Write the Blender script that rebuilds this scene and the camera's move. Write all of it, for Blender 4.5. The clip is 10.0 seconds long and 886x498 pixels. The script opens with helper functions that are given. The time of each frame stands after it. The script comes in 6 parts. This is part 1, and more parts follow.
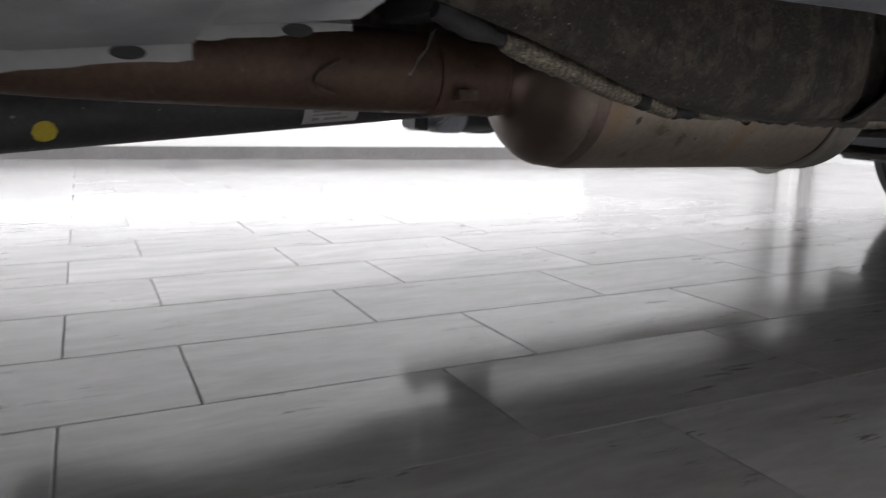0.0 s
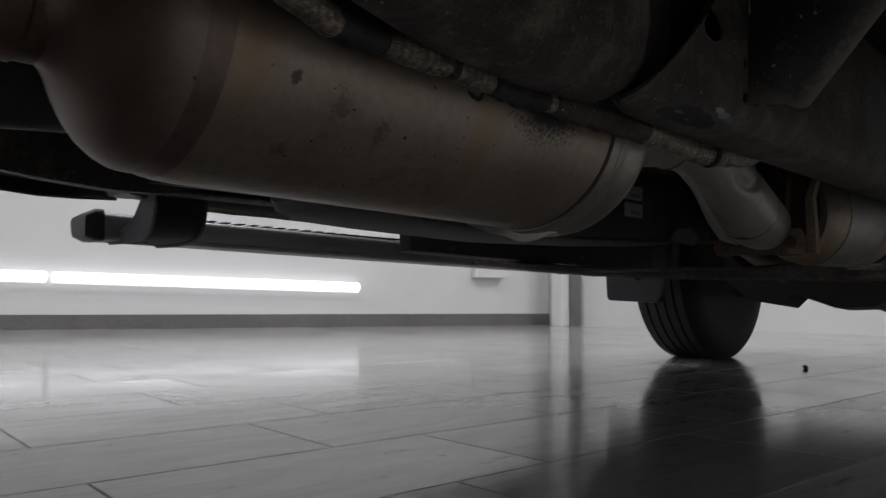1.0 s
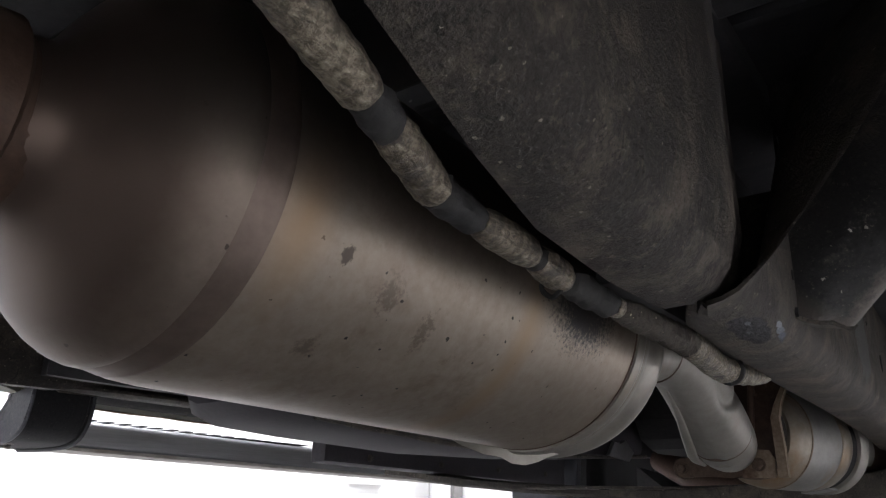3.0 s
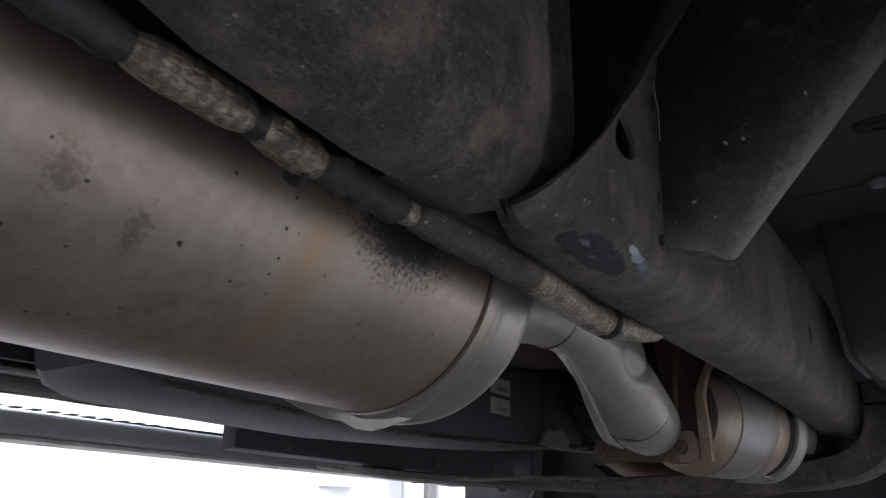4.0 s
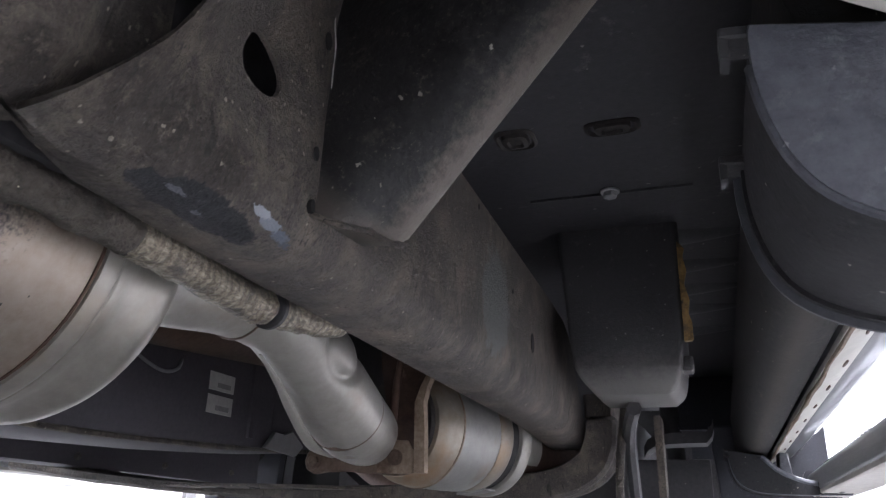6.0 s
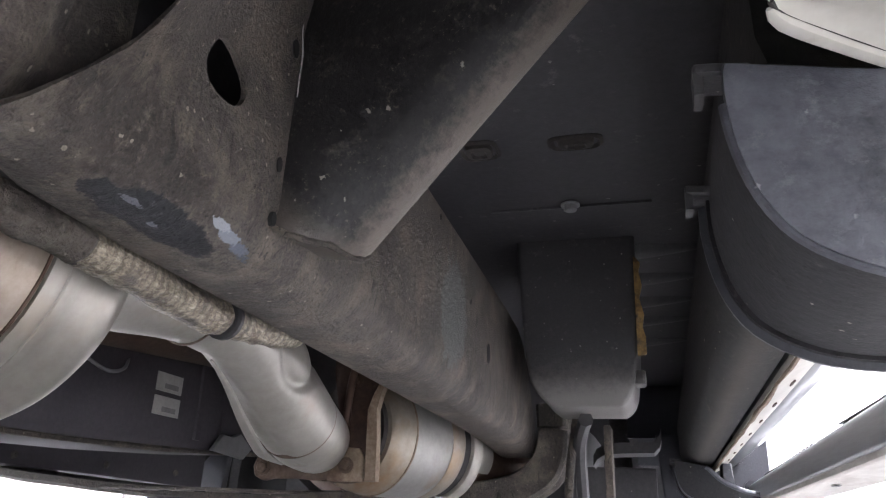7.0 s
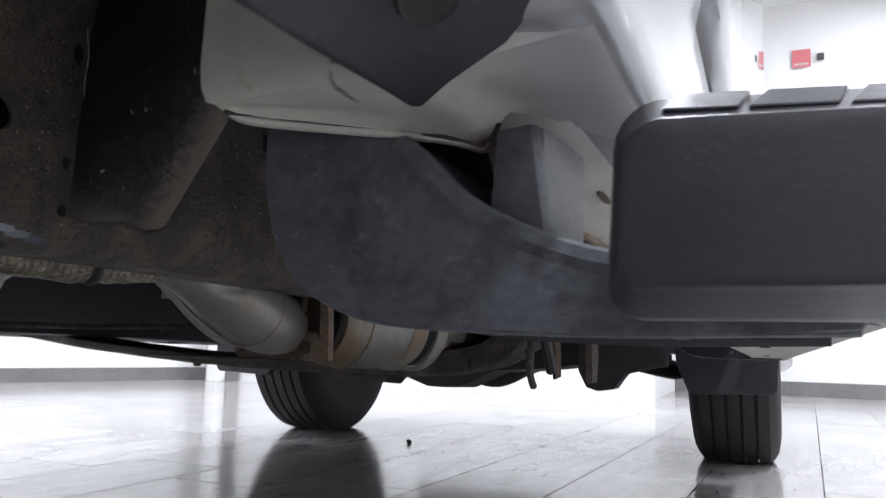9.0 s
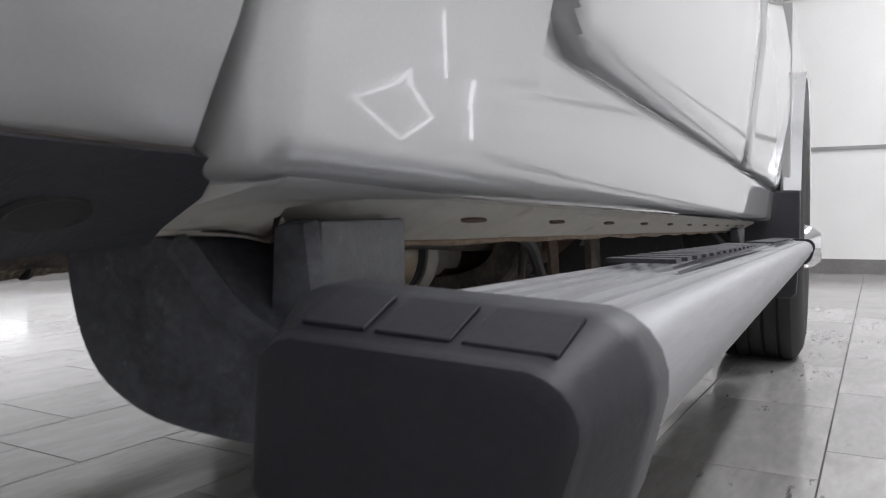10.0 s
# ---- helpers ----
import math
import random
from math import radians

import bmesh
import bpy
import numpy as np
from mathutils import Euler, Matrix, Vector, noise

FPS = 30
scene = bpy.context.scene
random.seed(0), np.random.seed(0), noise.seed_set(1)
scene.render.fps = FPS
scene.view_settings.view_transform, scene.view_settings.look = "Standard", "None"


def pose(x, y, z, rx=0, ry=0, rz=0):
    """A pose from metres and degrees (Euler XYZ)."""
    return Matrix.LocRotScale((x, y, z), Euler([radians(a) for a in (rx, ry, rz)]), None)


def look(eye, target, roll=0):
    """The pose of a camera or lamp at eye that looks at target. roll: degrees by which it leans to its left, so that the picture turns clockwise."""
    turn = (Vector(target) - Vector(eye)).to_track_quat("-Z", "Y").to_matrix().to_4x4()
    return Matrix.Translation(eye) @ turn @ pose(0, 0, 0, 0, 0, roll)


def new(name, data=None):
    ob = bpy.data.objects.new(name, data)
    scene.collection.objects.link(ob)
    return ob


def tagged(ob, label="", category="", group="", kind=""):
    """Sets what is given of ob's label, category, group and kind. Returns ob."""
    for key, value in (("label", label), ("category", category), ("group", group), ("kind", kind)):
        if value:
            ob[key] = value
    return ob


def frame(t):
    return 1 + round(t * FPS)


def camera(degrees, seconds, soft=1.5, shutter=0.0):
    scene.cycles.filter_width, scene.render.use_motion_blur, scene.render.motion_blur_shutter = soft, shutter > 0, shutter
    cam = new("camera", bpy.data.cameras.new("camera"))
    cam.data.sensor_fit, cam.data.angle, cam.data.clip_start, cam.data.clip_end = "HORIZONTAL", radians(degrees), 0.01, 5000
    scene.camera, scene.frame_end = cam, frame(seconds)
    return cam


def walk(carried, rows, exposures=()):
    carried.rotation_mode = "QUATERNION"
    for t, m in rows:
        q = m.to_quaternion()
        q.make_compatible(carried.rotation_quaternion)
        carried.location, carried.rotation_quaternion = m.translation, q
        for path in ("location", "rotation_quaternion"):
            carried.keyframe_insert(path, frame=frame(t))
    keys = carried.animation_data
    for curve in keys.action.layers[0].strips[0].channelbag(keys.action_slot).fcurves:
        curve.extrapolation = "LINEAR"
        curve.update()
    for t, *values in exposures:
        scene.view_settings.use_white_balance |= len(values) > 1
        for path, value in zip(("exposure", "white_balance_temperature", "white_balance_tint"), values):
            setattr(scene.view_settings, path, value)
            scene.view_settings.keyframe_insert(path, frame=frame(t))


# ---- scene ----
cam = camera(61.1, 10.0, 1.15, 0.2)
PATH = [
    (0, (1.138, -3.735, 0.446), (-0.596, -2.806, 0.085), 0.6),
    (0.2, (1.084, -3.667, 0.394), (-0.616, -2.636, 0.191), 0.6),
    (0.5, (0.982, -3.514, 0.318), (-0.641, -2.346, 0.257), 0.2),
    (0.7, (0.909, -3.411, 0.296), (-0.647, -2.155, 0.315), 0.3),
    (1, (0.824, -3.308, 0.261), (-0.614, -1.924, 0.393), 0.4),
    (1.5, (0.73, -3.272, 0.279), (-0.545, -1.765, 0.602), 0.8),
    (2, (0.663, -3.314, 0.298), (-0.512, -1.783, 0.82), 0.9),
    (2.2, (0.644, -3.318, 0.292), (-0.496, -1.787, 0.888), 0.9),
    (3.3, (0.626, -3.282, 0.291), (-0.492, -1.757, 0.945), 1.1),
    (3.5, (0.639, -3.225, 0.276), (-0.48, -1.704, 0.934), 1.2),
    (4, (0.673, -3.107, 0.263), (-0.424, -1.572, 0.927), 1.3),
    (4.5, (0.696, -3.034, 0.249), (-0.306, -1.438, 0.918), 1.2),
    (5, (0.72, -2.967, 0.249), (-0.13, -1.288, 0.927), 1.0),
    (5.5, (0.717, -2.954, 0.255), (-0.007, -1.216, 0.931), 1.3),
    (6, (0.717, -2.938, 0.287), (0.079, -1.168, 0.963), 1.5),
    (6.2, (0.718, -2.933, 0.301), (0.116, -1.149, 0.978), 1.6),
    (7.3, (0.709, -2.938, 0.3), (0.197, -1.127, 0.976), 2.1),
    (7.5, (0.711, -2.934, 0.298), (0.205, -1.12, 0.97), 1.9),
    (8, (0.775, -2.947, 0.286), (0.255, -1.13, 0.943), 2.0),
    (8.2, (0.823, -2.961, 0.28), (0.274, -1.143, 0.909), 2.1),
    (8.5, (0.879, -2.975, 0.303), (0.24, -1.152, 0.822), 2.0),
    (9, (0.974, -2.953, 0.376), (0.186, -1.132, 0.631), 1.4),
    (9.3, (1.028, -2.94, 0.42), (0.187, -1.127, 0.496), 1.1),
    (9.5, (1.048, -2.939, 0.445), (0.163, -1.146, 0.426), -0.2),
    (9.9, (1.076, -2.908, 0.472), (0.164, -1.13, 0.388), 0.7),
    (10, (1.084, -2.896, 0.479), (0.165, -1.122, 0.404), -0.2),
]
EXPOSURES = [(0.0, 0.4, 6500, 14), (0.2, -0.05, 6500, 14), (0.5, -0.8, 6500, 14), (1.0, -0.92, 6500, 14), (1.5, -1.0, 6500, 14), (2.0, 0.11, 6500, 14), (3.5, 1.12, 6200, 17), (4.0, 1.07, 5980, 18), (4.5, 1.27, 5850, 18), (5.5, 1.70, 5900, 18), (7.5, 2.62, 6280, 18), (8.0, 2.49, 6250, 16), (8.5, 1.38, 6000, 16), (9.0, 0.62, 6150, 15), (9.5, 0.2, 6300, 14), (10.0, -0.05, 6500, 14)]
walk(cam, [(t, look(eye, target, roll)) for t, eye, target, roll in PATH], EXPOSURES)

# ---- world and lamps ----
world = bpy.data.worlds.new("world")
scene.world = world
world.use_nodes = True
world.node_tree.nodes["Background"].inputs["Color"].default_value = (0.8, 0.85, 0.9, 1)
world.node_tree.nodes["Background"].inputs["Strength"].default_value = 0.05
CEIL = 3.7
LAMP_POWER = 50.0
LAMPS = [(-4.2, -4.5, 0.85), (-3.0, -0.5, 1.05), (-1.0, 1.9, 1.6), (2.3, -5.2, 0.55), (2.3, -2.6, 0.8), (2.3, 0.2, 1.4), (2.3, 2.8, 1.0), (-2.4, -2.6, 1.3), (0.4, -4.9, 0.25)]
for lx, ly, power in LAMPS:
    lamp = bpy.data.lights.new("ceiling_lamp_light", "AREA")
    lamp.shape, lamp.size, lamp.size_y, lamp.energy, lamp.color = "RECTANGLE", 0.24, 1.3, LAMP_POWER * power, (0.96, 0.98, 1.0)
    lamp_ob = new("ceiling_lamp_light", lamp)
    lamp_ob.matrix_world = pose(lx, ly, CEIL - 0.085)

# ---- materials ----
def nodes_of(name):
    m = bpy.data.materials.new(name)
    m.use_nodes = True
    return m, m.node_tree, m.node_tree.nodes["Principled BSDF"]


def surface(name, dark, light, rough=0.5, metal=0.0, scale=6.0, fine=60.0, bump=0.15, speck=None, speck_amount=0.0, stretch=(1, 1, 1), coat=0.0, stain=None, stain_amount=0.0, dust=None, dust_amount=0.0, rough_var=0.15, depth=0.003, spots=(), flecks=None, film=None, pits=0.0, strokes=0.0):
    """Two colours mixed by coarse and fine noise, with specks, stains, dust and relief."""
    m, tree, shader = nodes_of(name)
    n, link = tree.nodes, tree.links.new
    coords = n.new("ShaderNodeTexCoord")
    mapping = n.new("ShaderNodeMapping")
    mapping.inputs["Scale"].default_value = stretch
    link(coords.outputs["Object"], mapping.inputs["Vector"])

    def noise_at(sc, detail=4.0, rough_n=0.6, offset=0.0):
        tex = n.new("ShaderNodeTexNoise")
        tex.inputs["Scale"].default_value, tex.inputs["Detail"].default_value, tex.inputs["Roughness"].default_value = sc, detail, rough_n
        if offset:
            shift = n.new("ShaderNodeVectorMath")
            shift.operation = "ADD"
            shift.inputs[1].default_value = (offset, offset * 0.7, offset * 1.3)
            link(mapping.outputs["Vector"], shift.inputs[0])
            link(shift.outputs[0], tex.inputs["Vector"])
        else:
            link(mapping.outputs["Vector"], tex.inputs["Vector"])
        return tex.outputs["Fac"]

    def ramp(fac, lo, hi):
        r = n.new("ShaderNodeMapRange")
        r.inputs["From Min"].default_value, r.inputs["From Max"].default_value = lo, hi
        link(fac, r.inputs["Value"])
        return r.outputs["Result"]

    def mix(a, b, fac):
        x = n.new("ShaderNodeMix")
        x.data_type = "RGBA"
        for socket, value in ((x.inputs[6], a), (x.inputs[7], b)):
            if isinstance(value, tuple):
                socket.default_value = (*value, 1)
            else:
                link(value, socket)
        link(fac, x.inputs[0])
        return x.outputs[2]

    coarse, grain = noise_at(scale), noise_at(fine, 3.0, 0.7, 3.1)
    both = n.new("ShaderNodeMath")
    both.operation = "MULTIPLY_ADD"
    both.inputs[1].default_value = 0.55
    link(grain, both.inputs[0])
    half = n.new("ShaderNodeMath")
    half.operation = "MULTIPLY"
    half.inputs[1].default_value = 0.6
    link(coarse, half.inputs[0])
    link(half.outputs[0], both.inputs[2])
    colour = mix(dark, light, ramp(both.outputs[0], 0.38, 0.78))
    if stain:
        colour = mix(colour, stain, ramp(noise_at(scale * 0.7, 5.0, 0.65, 7.7), 0.62 - stain_amount, 0.75 - stain_amount * 0.6))
    if dust:
        colour = mix(colour, dust, ramp(noise_at(fine * 0.35, 6.0, 0.75, 12.3), 0.66 - dust_amount, 0.84 - dust_amount))
    if speck:
        cells = n.new("ShaderNodeTexVoronoi")
        cells.inputs["Scale"].default_value = fine * 0.9
        link(mapping.outputs["Vector"], cells.inputs["Vector"])
        colour = mix(colour, speck, ramp(cells.outputs["Distance"], 0.05 + speck_amount, 0.02 + speck_amount * 0.6))
    if film:
        colour = mix(colour, film[0], ramp(noise_at(scale * 2.6, 6.0, 0.7, 21.0), 0.60 - film[1], 0.80 - film[1]))
    if pits:
        # grit: dark crevices and pale grains a millimetre or two across
        grit = noise_at(fine * 1.4, 4.0, 0.8, 41.0)
        patchy = ramp(noise_at(scale * 2.2, 4.0, 0.6, 63.0), 0.42, 0.60)
        for tint, lo, hi in ((tuple(c * 0.45 for c in dark), 0.47, 0.36), (dust or light, 0.59, 0.74)):
            gated = n.new("ShaderNodeMath")
            gated.operation = "MULTIPLY"
            link(ramp(grit, lo, hi), gated.inputs[0])
            link(patchy, gated.inputs[1])
            colour = mix(colour, tint, gated.outputs[0])
    brushed = None
    if strokes:
        # swirling brush strokes of undercoat: pale on their crests, dark between
        thin = n.new("ShaderNodeMapping")
        thin.inputs["Scale"].default_value = (1.0, 1.0, 0.30)
        thin.inputs["Rotation"].default_value = (0.5, 0.0, 0.0)
        link(coords.outputs["Object"], thin.inputs["Vector"])
        tex = n.new("ShaderNodeTexNoise")
        tex.inputs["Scale"].default_value, tex.inputs["Detail"].default_value, tex.inputs["Roughness"].default_value, tex.inputs["Distortion"].default_value = 95.0, 5.0, 0.65, 1.3
        link(thin.outputs["Vector"], tex.inputs["Vector"])
        brushed = tex.outputs["Fac"]
        gate = n.new("ShaderNodeMath")
        gate.operation = "MULTIPLY"
        link(ramp(brushed, 0.56, 0.72), gate.inputs[0])
        link(ramp(noise_at(scale * 1.3, 3.0, 0.6, 51.0), 0.40, 0.60), gate.inputs[1])
        soft_gate = n.new("ShaderNodeMath")
        soft_gate.operation = "MULTIPLY"
        soft_gate.inputs[1].default_value = strokes
        link(gate.outputs[0], soft_gate.inputs[0])
        colour = mix(colour, dust or light, soft_gate.outputs[0])
        colour = mix(colour, tuple(c * 0.6 for c in dark), ramp(brushed, 0.42, 0.30))
    if flecks:
        # few scattered irregular flecks: cells gated by noise
        dots = n.new("ShaderNodeTexVoronoi")
        dots.inputs["Scale"].default_value = flecks[1]
        warp = n.new("ShaderNodeVectorMath")
        warp.operation = "MULTIPLY_ADD"
        tex = n.new("ShaderNodeTexNoise")
        tex.inputs["Scale"].default_value = flecks[1] * 2.5
        link(mapping.outputs["Vector"], tex.inputs["Vector"])
        warp.inputs[1].default_value = (0.5 / flecks[1],) * 3
        link(tex.outputs["Color"], warp.inputs[0])
        link(mapping.outputs["Vector"], warp.inputs[2])
        link(warp.outputs[0], dots.inputs["Vector"])
        split = n.new("ShaderNodeSeparateColor")
        link(dots.outputs["Color"], split.inputs[0])
        size = n.new("ShaderNodeMapRange")
        size.inputs["From Min"].default_value, size.inputs["From Max"].default_value = 0.80, 1.0
        size.inputs["To Min"].default_value, size.inputs["To Max"].default_value = -0.02, flecks[2] * 2.2
        size.clamp = False
        link(split.outputs[0], size.inputs["Value"])
        gap = n.new("ShaderNodeMath")
        gap.operation = "SUBTRACT"
        link(size.outputs["Result"], gap.inputs[0])
        link(dots.outputs["Distance"], gap.inputs[1])
        colour = mix(colour, flecks[0], ramp(gap.outputs[0], -0.02, 0.04))
    for centre, radii, tint, soft_edge, ragged, grain_scale in spots:
        away = n.new("ShaderNodeVectorMath")
        away.operation = "SUBTRACT"
        away.inputs[1].default_value = centre
        link(coords.outputs["Object"], away.inputs[0])
        shrink = n.new("ShaderNodeVectorMath")
        shrink.operation = "DIVIDE"
        shrink.inputs[1].default_value = radii
        link(away.outputs[0], shrink.inputs[0])
        far = n.new("ShaderNodeVectorMath")
        far.operation = "LENGTH"
        link(shrink.outputs[0], far.inputs[0])
        torn = n.new("ShaderNodeMath")
        torn.operation = "MULTIPLY_ADD"
        torn.inputs[1].default_value = ragged
        link(noise_at(grain_scale, 5.0, 0.7, 5.5), torn.inputs[0])
        link(far.outputs["Value"], torn.inputs[2])
        middle = 1.0 + ragged * 0.5
        colour = mix(colour, tint, ramp(torn.outputs[0], middle + soft_edge, middle - soft_edge))
    link(colour, shader.inputs["Base Color"])
    rr = n.new("ShaderNodeMapRange")
    rr.inputs["To Min"].default_value, rr.inputs["To Max"].default_value = max(0.02, rough - rough_var), min(1.0, rough + rough_var)
    link(coarse, rr.inputs["Value"])
    link(rr.outputs["Result"], shader.inputs["Roughness"])
    shader.inputs["Metallic"].default_value = metal
    shader.inputs["Coat Weight"].default_value = coat
    shader.inputs["Coat Roughness"].default_value = 0.025
    if bump:
        b = n.new("ShaderNodeBump")
        b.inputs["Strength"].default_value, b.inputs["Distance"].default_value = bump, depth
        if pits:
            # caked dirt: lumps a few millimetres across on top of the grain
            lumps = n.new("ShaderNodeMath")
            lumps.operation = "MULTIPLY_ADD"
            lumps.inputs[1].default_value = pits * 2.0
            link(noise_at(fine * 0.3, 6.0, 0.75, 31.0), lumps.inputs[0])
            link(both.outputs[0], lumps.inputs[2])
            if brushed:
                relief = n.new("ShaderNodeMath")
                relief.operation = "MULTIPLY_ADD"
                relief.inputs[1].default_value = strokes
                link(brushed, relief.inputs[0])
                link(lumps.outputs[0], relief.inputs[2])
                lumps = relief
            link(lumps.outputs[0], b.inputs["Height"])
        else:
            link(both.outputs[0], b.inputs["Height"])
        link(b.outputs["Normal"], shader.inputs["Normal"])
    return m


def glow(name, colour, strength):
    m, tree, shader = nodes_of(name)
    shader.inputs["Base Color"].default_value = (*colour, 1)
    shader.inputs["Emission Color"].default_value = (*colour, 1)
    shader.inputs["Emission Strength"].default_value = strength
    return m


def tile_material():
    """Grey glazed stone-look tile: drifting grain along the long side, faint scratches, uneven gloss."""
    m, tree, shader = nodes_of("grey_tile")
    n, link = tree.nodes, tree.links.new
    coords, info = n.new("ShaderNodeTexCoord"), n.new("ShaderNodeObjectInfo")
    shift = n.new("ShaderNodeVectorMath")
    shift.operation = "ADD"
    jump = n.new("ShaderNodeVectorMath")
    jump.operation = "SCALE"
    jump.inputs[0].default_value = (13.0, 29.0, 7.0)
    link(info.outputs["Random"], jump.inputs["Scale"])
    link(coords.outputs["Object"], shift.inputs[0])
    link(jump.outputs[0], shift.inputs[1])
    mapping = n.new("ShaderNodeMapping")
    mapping.inputs["Scale"].default_value = (1.0, 0.25, 1.0)
    link(shift.outputs[0], mapping.inputs["Vector"])
    veins, grain, smear = (n.new("ShaderNodeTexNoise") for _ in range(3))
    for tex, sc, det, dist in ((veins, 9.0, 6.0, 1.2), (grain, 70.0, 3.0, 0.0), (smear, 2.2, 4.0, 0.4)):
        tex.inputs["Scale"].default_value, tex.inputs["Detail"].default_value, tex.inputs["Distortion"].default_value = sc, det, dist
    link(mapping.outputs["Vector"], veins.inputs["Vector"])
    link(mapping.outputs["Vector"], grain.inputs["Vector"])
    link(shift.outputs[0], smear.inputs["Vector"])
    add = n.new("ShaderNodeMath")
    add.operation = "MULTIPLY_ADD"
    add.inputs[1].default_value = 0.35
    link(grain.outputs["Fac"], add.inputs[0])
    link(veins.outputs["Fac"], add.inputs[2])
    ramp = n.new("ShaderNodeValToRGB")
    ramp.color_ramp.elements[0].position, ramp.color_ramp.elements[0].color = 0.40, (0.26, 0.253, 0.248, 1)
    ramp.color_ramp.elements[1].position, ramp.color_ramp.elements[1].color = 0.90, (0.41, 0.402, 0.394, 1)
    link(add.outputs[0], ramp.inputs["Fac"])
    bright = n.new("ShaderNodeHueSaturation")
    tone = n.new("ShaderNodeMapRange")
    tone.inputs["To Min"].default_value, tone.inputs["To Max"].default_value = 0.88, 1.12
    link(info.outputs["Random"], tone.inputs["Value"])
    link(tone.outputs["Result"], bright.inputs["Value"])
    link(ramp.outputs["Color"], bright.inputs["Color"])
    # dark scuffs drawn out along the tile, in patches
    scuff, where = n.new("ShaderNodeTexNoise"), n.new("ShaderNodeTexNoise")
    thin = n.new("ShaderNodeMapping")
    thin.inputs["Scale"].default_value = (1.0, 0.16, 1.0)
    thin.inputs["Rotation"].default_value = (0, 0, 0.06)
    link(shift.outputs[0], thin.inputs["Vector"])
    scuff.inputs["Scale"].default_value, scuff.inputs["Detail"].default_value, scuff.inputs["Roughness"].default_value = 42.0, 6.0, 0.75
    where.inputs["Scale"].default_value, where.inputs["Detail"].default_value = 3.2, 3.0
    link(thin.outputs["Vector"], scuff.inputs["Vector"])
    link(shift.outputs[0], where.inputs["Vector"])
    gate, line = n.new("ShaderNodeMapRange"), n.new("ShaderNodeMapRange")
    gate.inputs["From Min"].default_value, gate.inputs["From Max"].default_value = 0.52, 0.60
    line.inputs["From Min"].default_value, line.inputs["From Max"].default_value = 0.585, 0.645
    link(where.outputs["Fac"], gate.inputs["Value"])
    link(scuff.outputs["Fac"], line.inputs["Value"])
    amount = n.new("ShaderNodeMath")
    amount.operation = "MULTIPLY"
    link(gate.outputs["Result"], amount.inputs[0])
    link(line.outputs["Result"], amount.inputs[1])
    worn = n.new("ShaderNodeMix")
    worn.data_type = "RGBA"
    worn.inputs[7].default_value = (0.12, 0.117, 0.114, 1)
    link(amount.outputs[0], worn.inputs[0])
    link(bright.outputs["Color"], worn.inputs[6])
    link(worn.outputs[2], shader.inputs["Base Color"])
    gloss = n.new("ShaderNodeMapRange")
    gloss.inputs["From Min"].default_value, gloss.inputs["From Max"].default_value = 0.3, 0.75
    gloss.inputs["To Min"].default_value, gloss.inputs["To Max"].default_value = 0.09, 0.19
    link(smear.outputs["Fac"], gloss.inputs["Value"])
    link(gloss.outputs["Result"], shader.inputs["Roughness"])
    shader.inputs["IOR"].default_value = 1.8
    b = n.new("ShaderNodeBump")
    b.inputs["Strength"].default_value, b.inputs["Distance"].default_value = 0.005, 0.002
    link(veins.outputs["Fac"], b.inputs["Height"])
    link(b.outputs["Normal"], shader.inputs["Normal"])
    return m


TILE = tile_material()
GROUT = surface("grout", (0.055, 0.054, 0.052), (0.10, 0.098, 0.094), 0.9, scale=4, fine=90)
WALL = surface("white_wall_paint", (0.72, 0.72, 0.71), (0.80, 0.80, 0.79), 0.55, scale=1.2, fine=120, bump=0.05)
BASE = surface("grey_skirting_tile", (0.13, 0.125, 0.12), (0.20, 0.195, 0.19), 0.35, scale=3, fine=40, bump=0.05)
# soot, heat tints and stains; the last spot paints shade along the upper side
STEEL = surface("heat_tinted_shaded_steel", (0.285, 0.232, 0.186), (0.415, 0.36, 0.30), 0.47, 0.72, scale=5, fine=90, bump=0.06, stain=(0.27, 0.20, 0.15), stain_amount=0.03, spots=(((0.331, -2.676, 0.468), (0.040, 0.050, 0.034), (0.060, 0.058, 0.058), 0.35, 2.8, 260.0), ((0.31, -2.765, 0.41), (0.2, 0.012, 0.2), (0.37, 0.28, 0.195), 1.0, 0.8, 9.0), ((0.327, -3.026, 0.448), (0.05, 0.014, 0.035), (0.36, 0.255, 0.165), 1.0, 0.8, 14.0), ((0.315, -2.937, 0.423), (0.011, 0.008, 0.011), (0.205, 0.165, 0.135), 0.5, 5.0, 190.0), ((0.305, -2.888, 0.408), (0.012, 0.006, 0.012), (0.205, 0.165, 0.135), 0.5, 5.0, 190.0), ((0.278, -2.975, 0.386), (0.007, 0.006, 0.007), (0.205, 0.165, 0.135), 0.5, 4.5, 180.0), ((0.322, -2.987, 0.436), (0.006, 0.005, 0.006), (0.12, 0.10, 0.085), 0.2, 4.0, 180.0), ((0.195, -3.15, 0.47), (0.3, 0.088, 0.3), (0.145, 0.106, 0.087), 0.35, 0.4, 14.0), ((0.33, -2.78, 0.53), (0.06, 0.5, 0.055), (0.10, 0.085, 0.07), 0.5, 0.5, 12.0)), flecks=((0.05, 0.045, 0.04), 120.0, 0.10), film=((0.20, 0.152, 0.115), 0.045), dust=(0.22, 0.17, 0.13), dust_amount=0.05)
BAND = surface("rolled_grey_steel", (0.295, 0.277, 0.243), (0.42, 0.395, 0.35), 0.38, 0.55, scale=7, fine=60, bump=0.05, stain=(0.33, 0.27, 0.20), stain_amount=0.04)
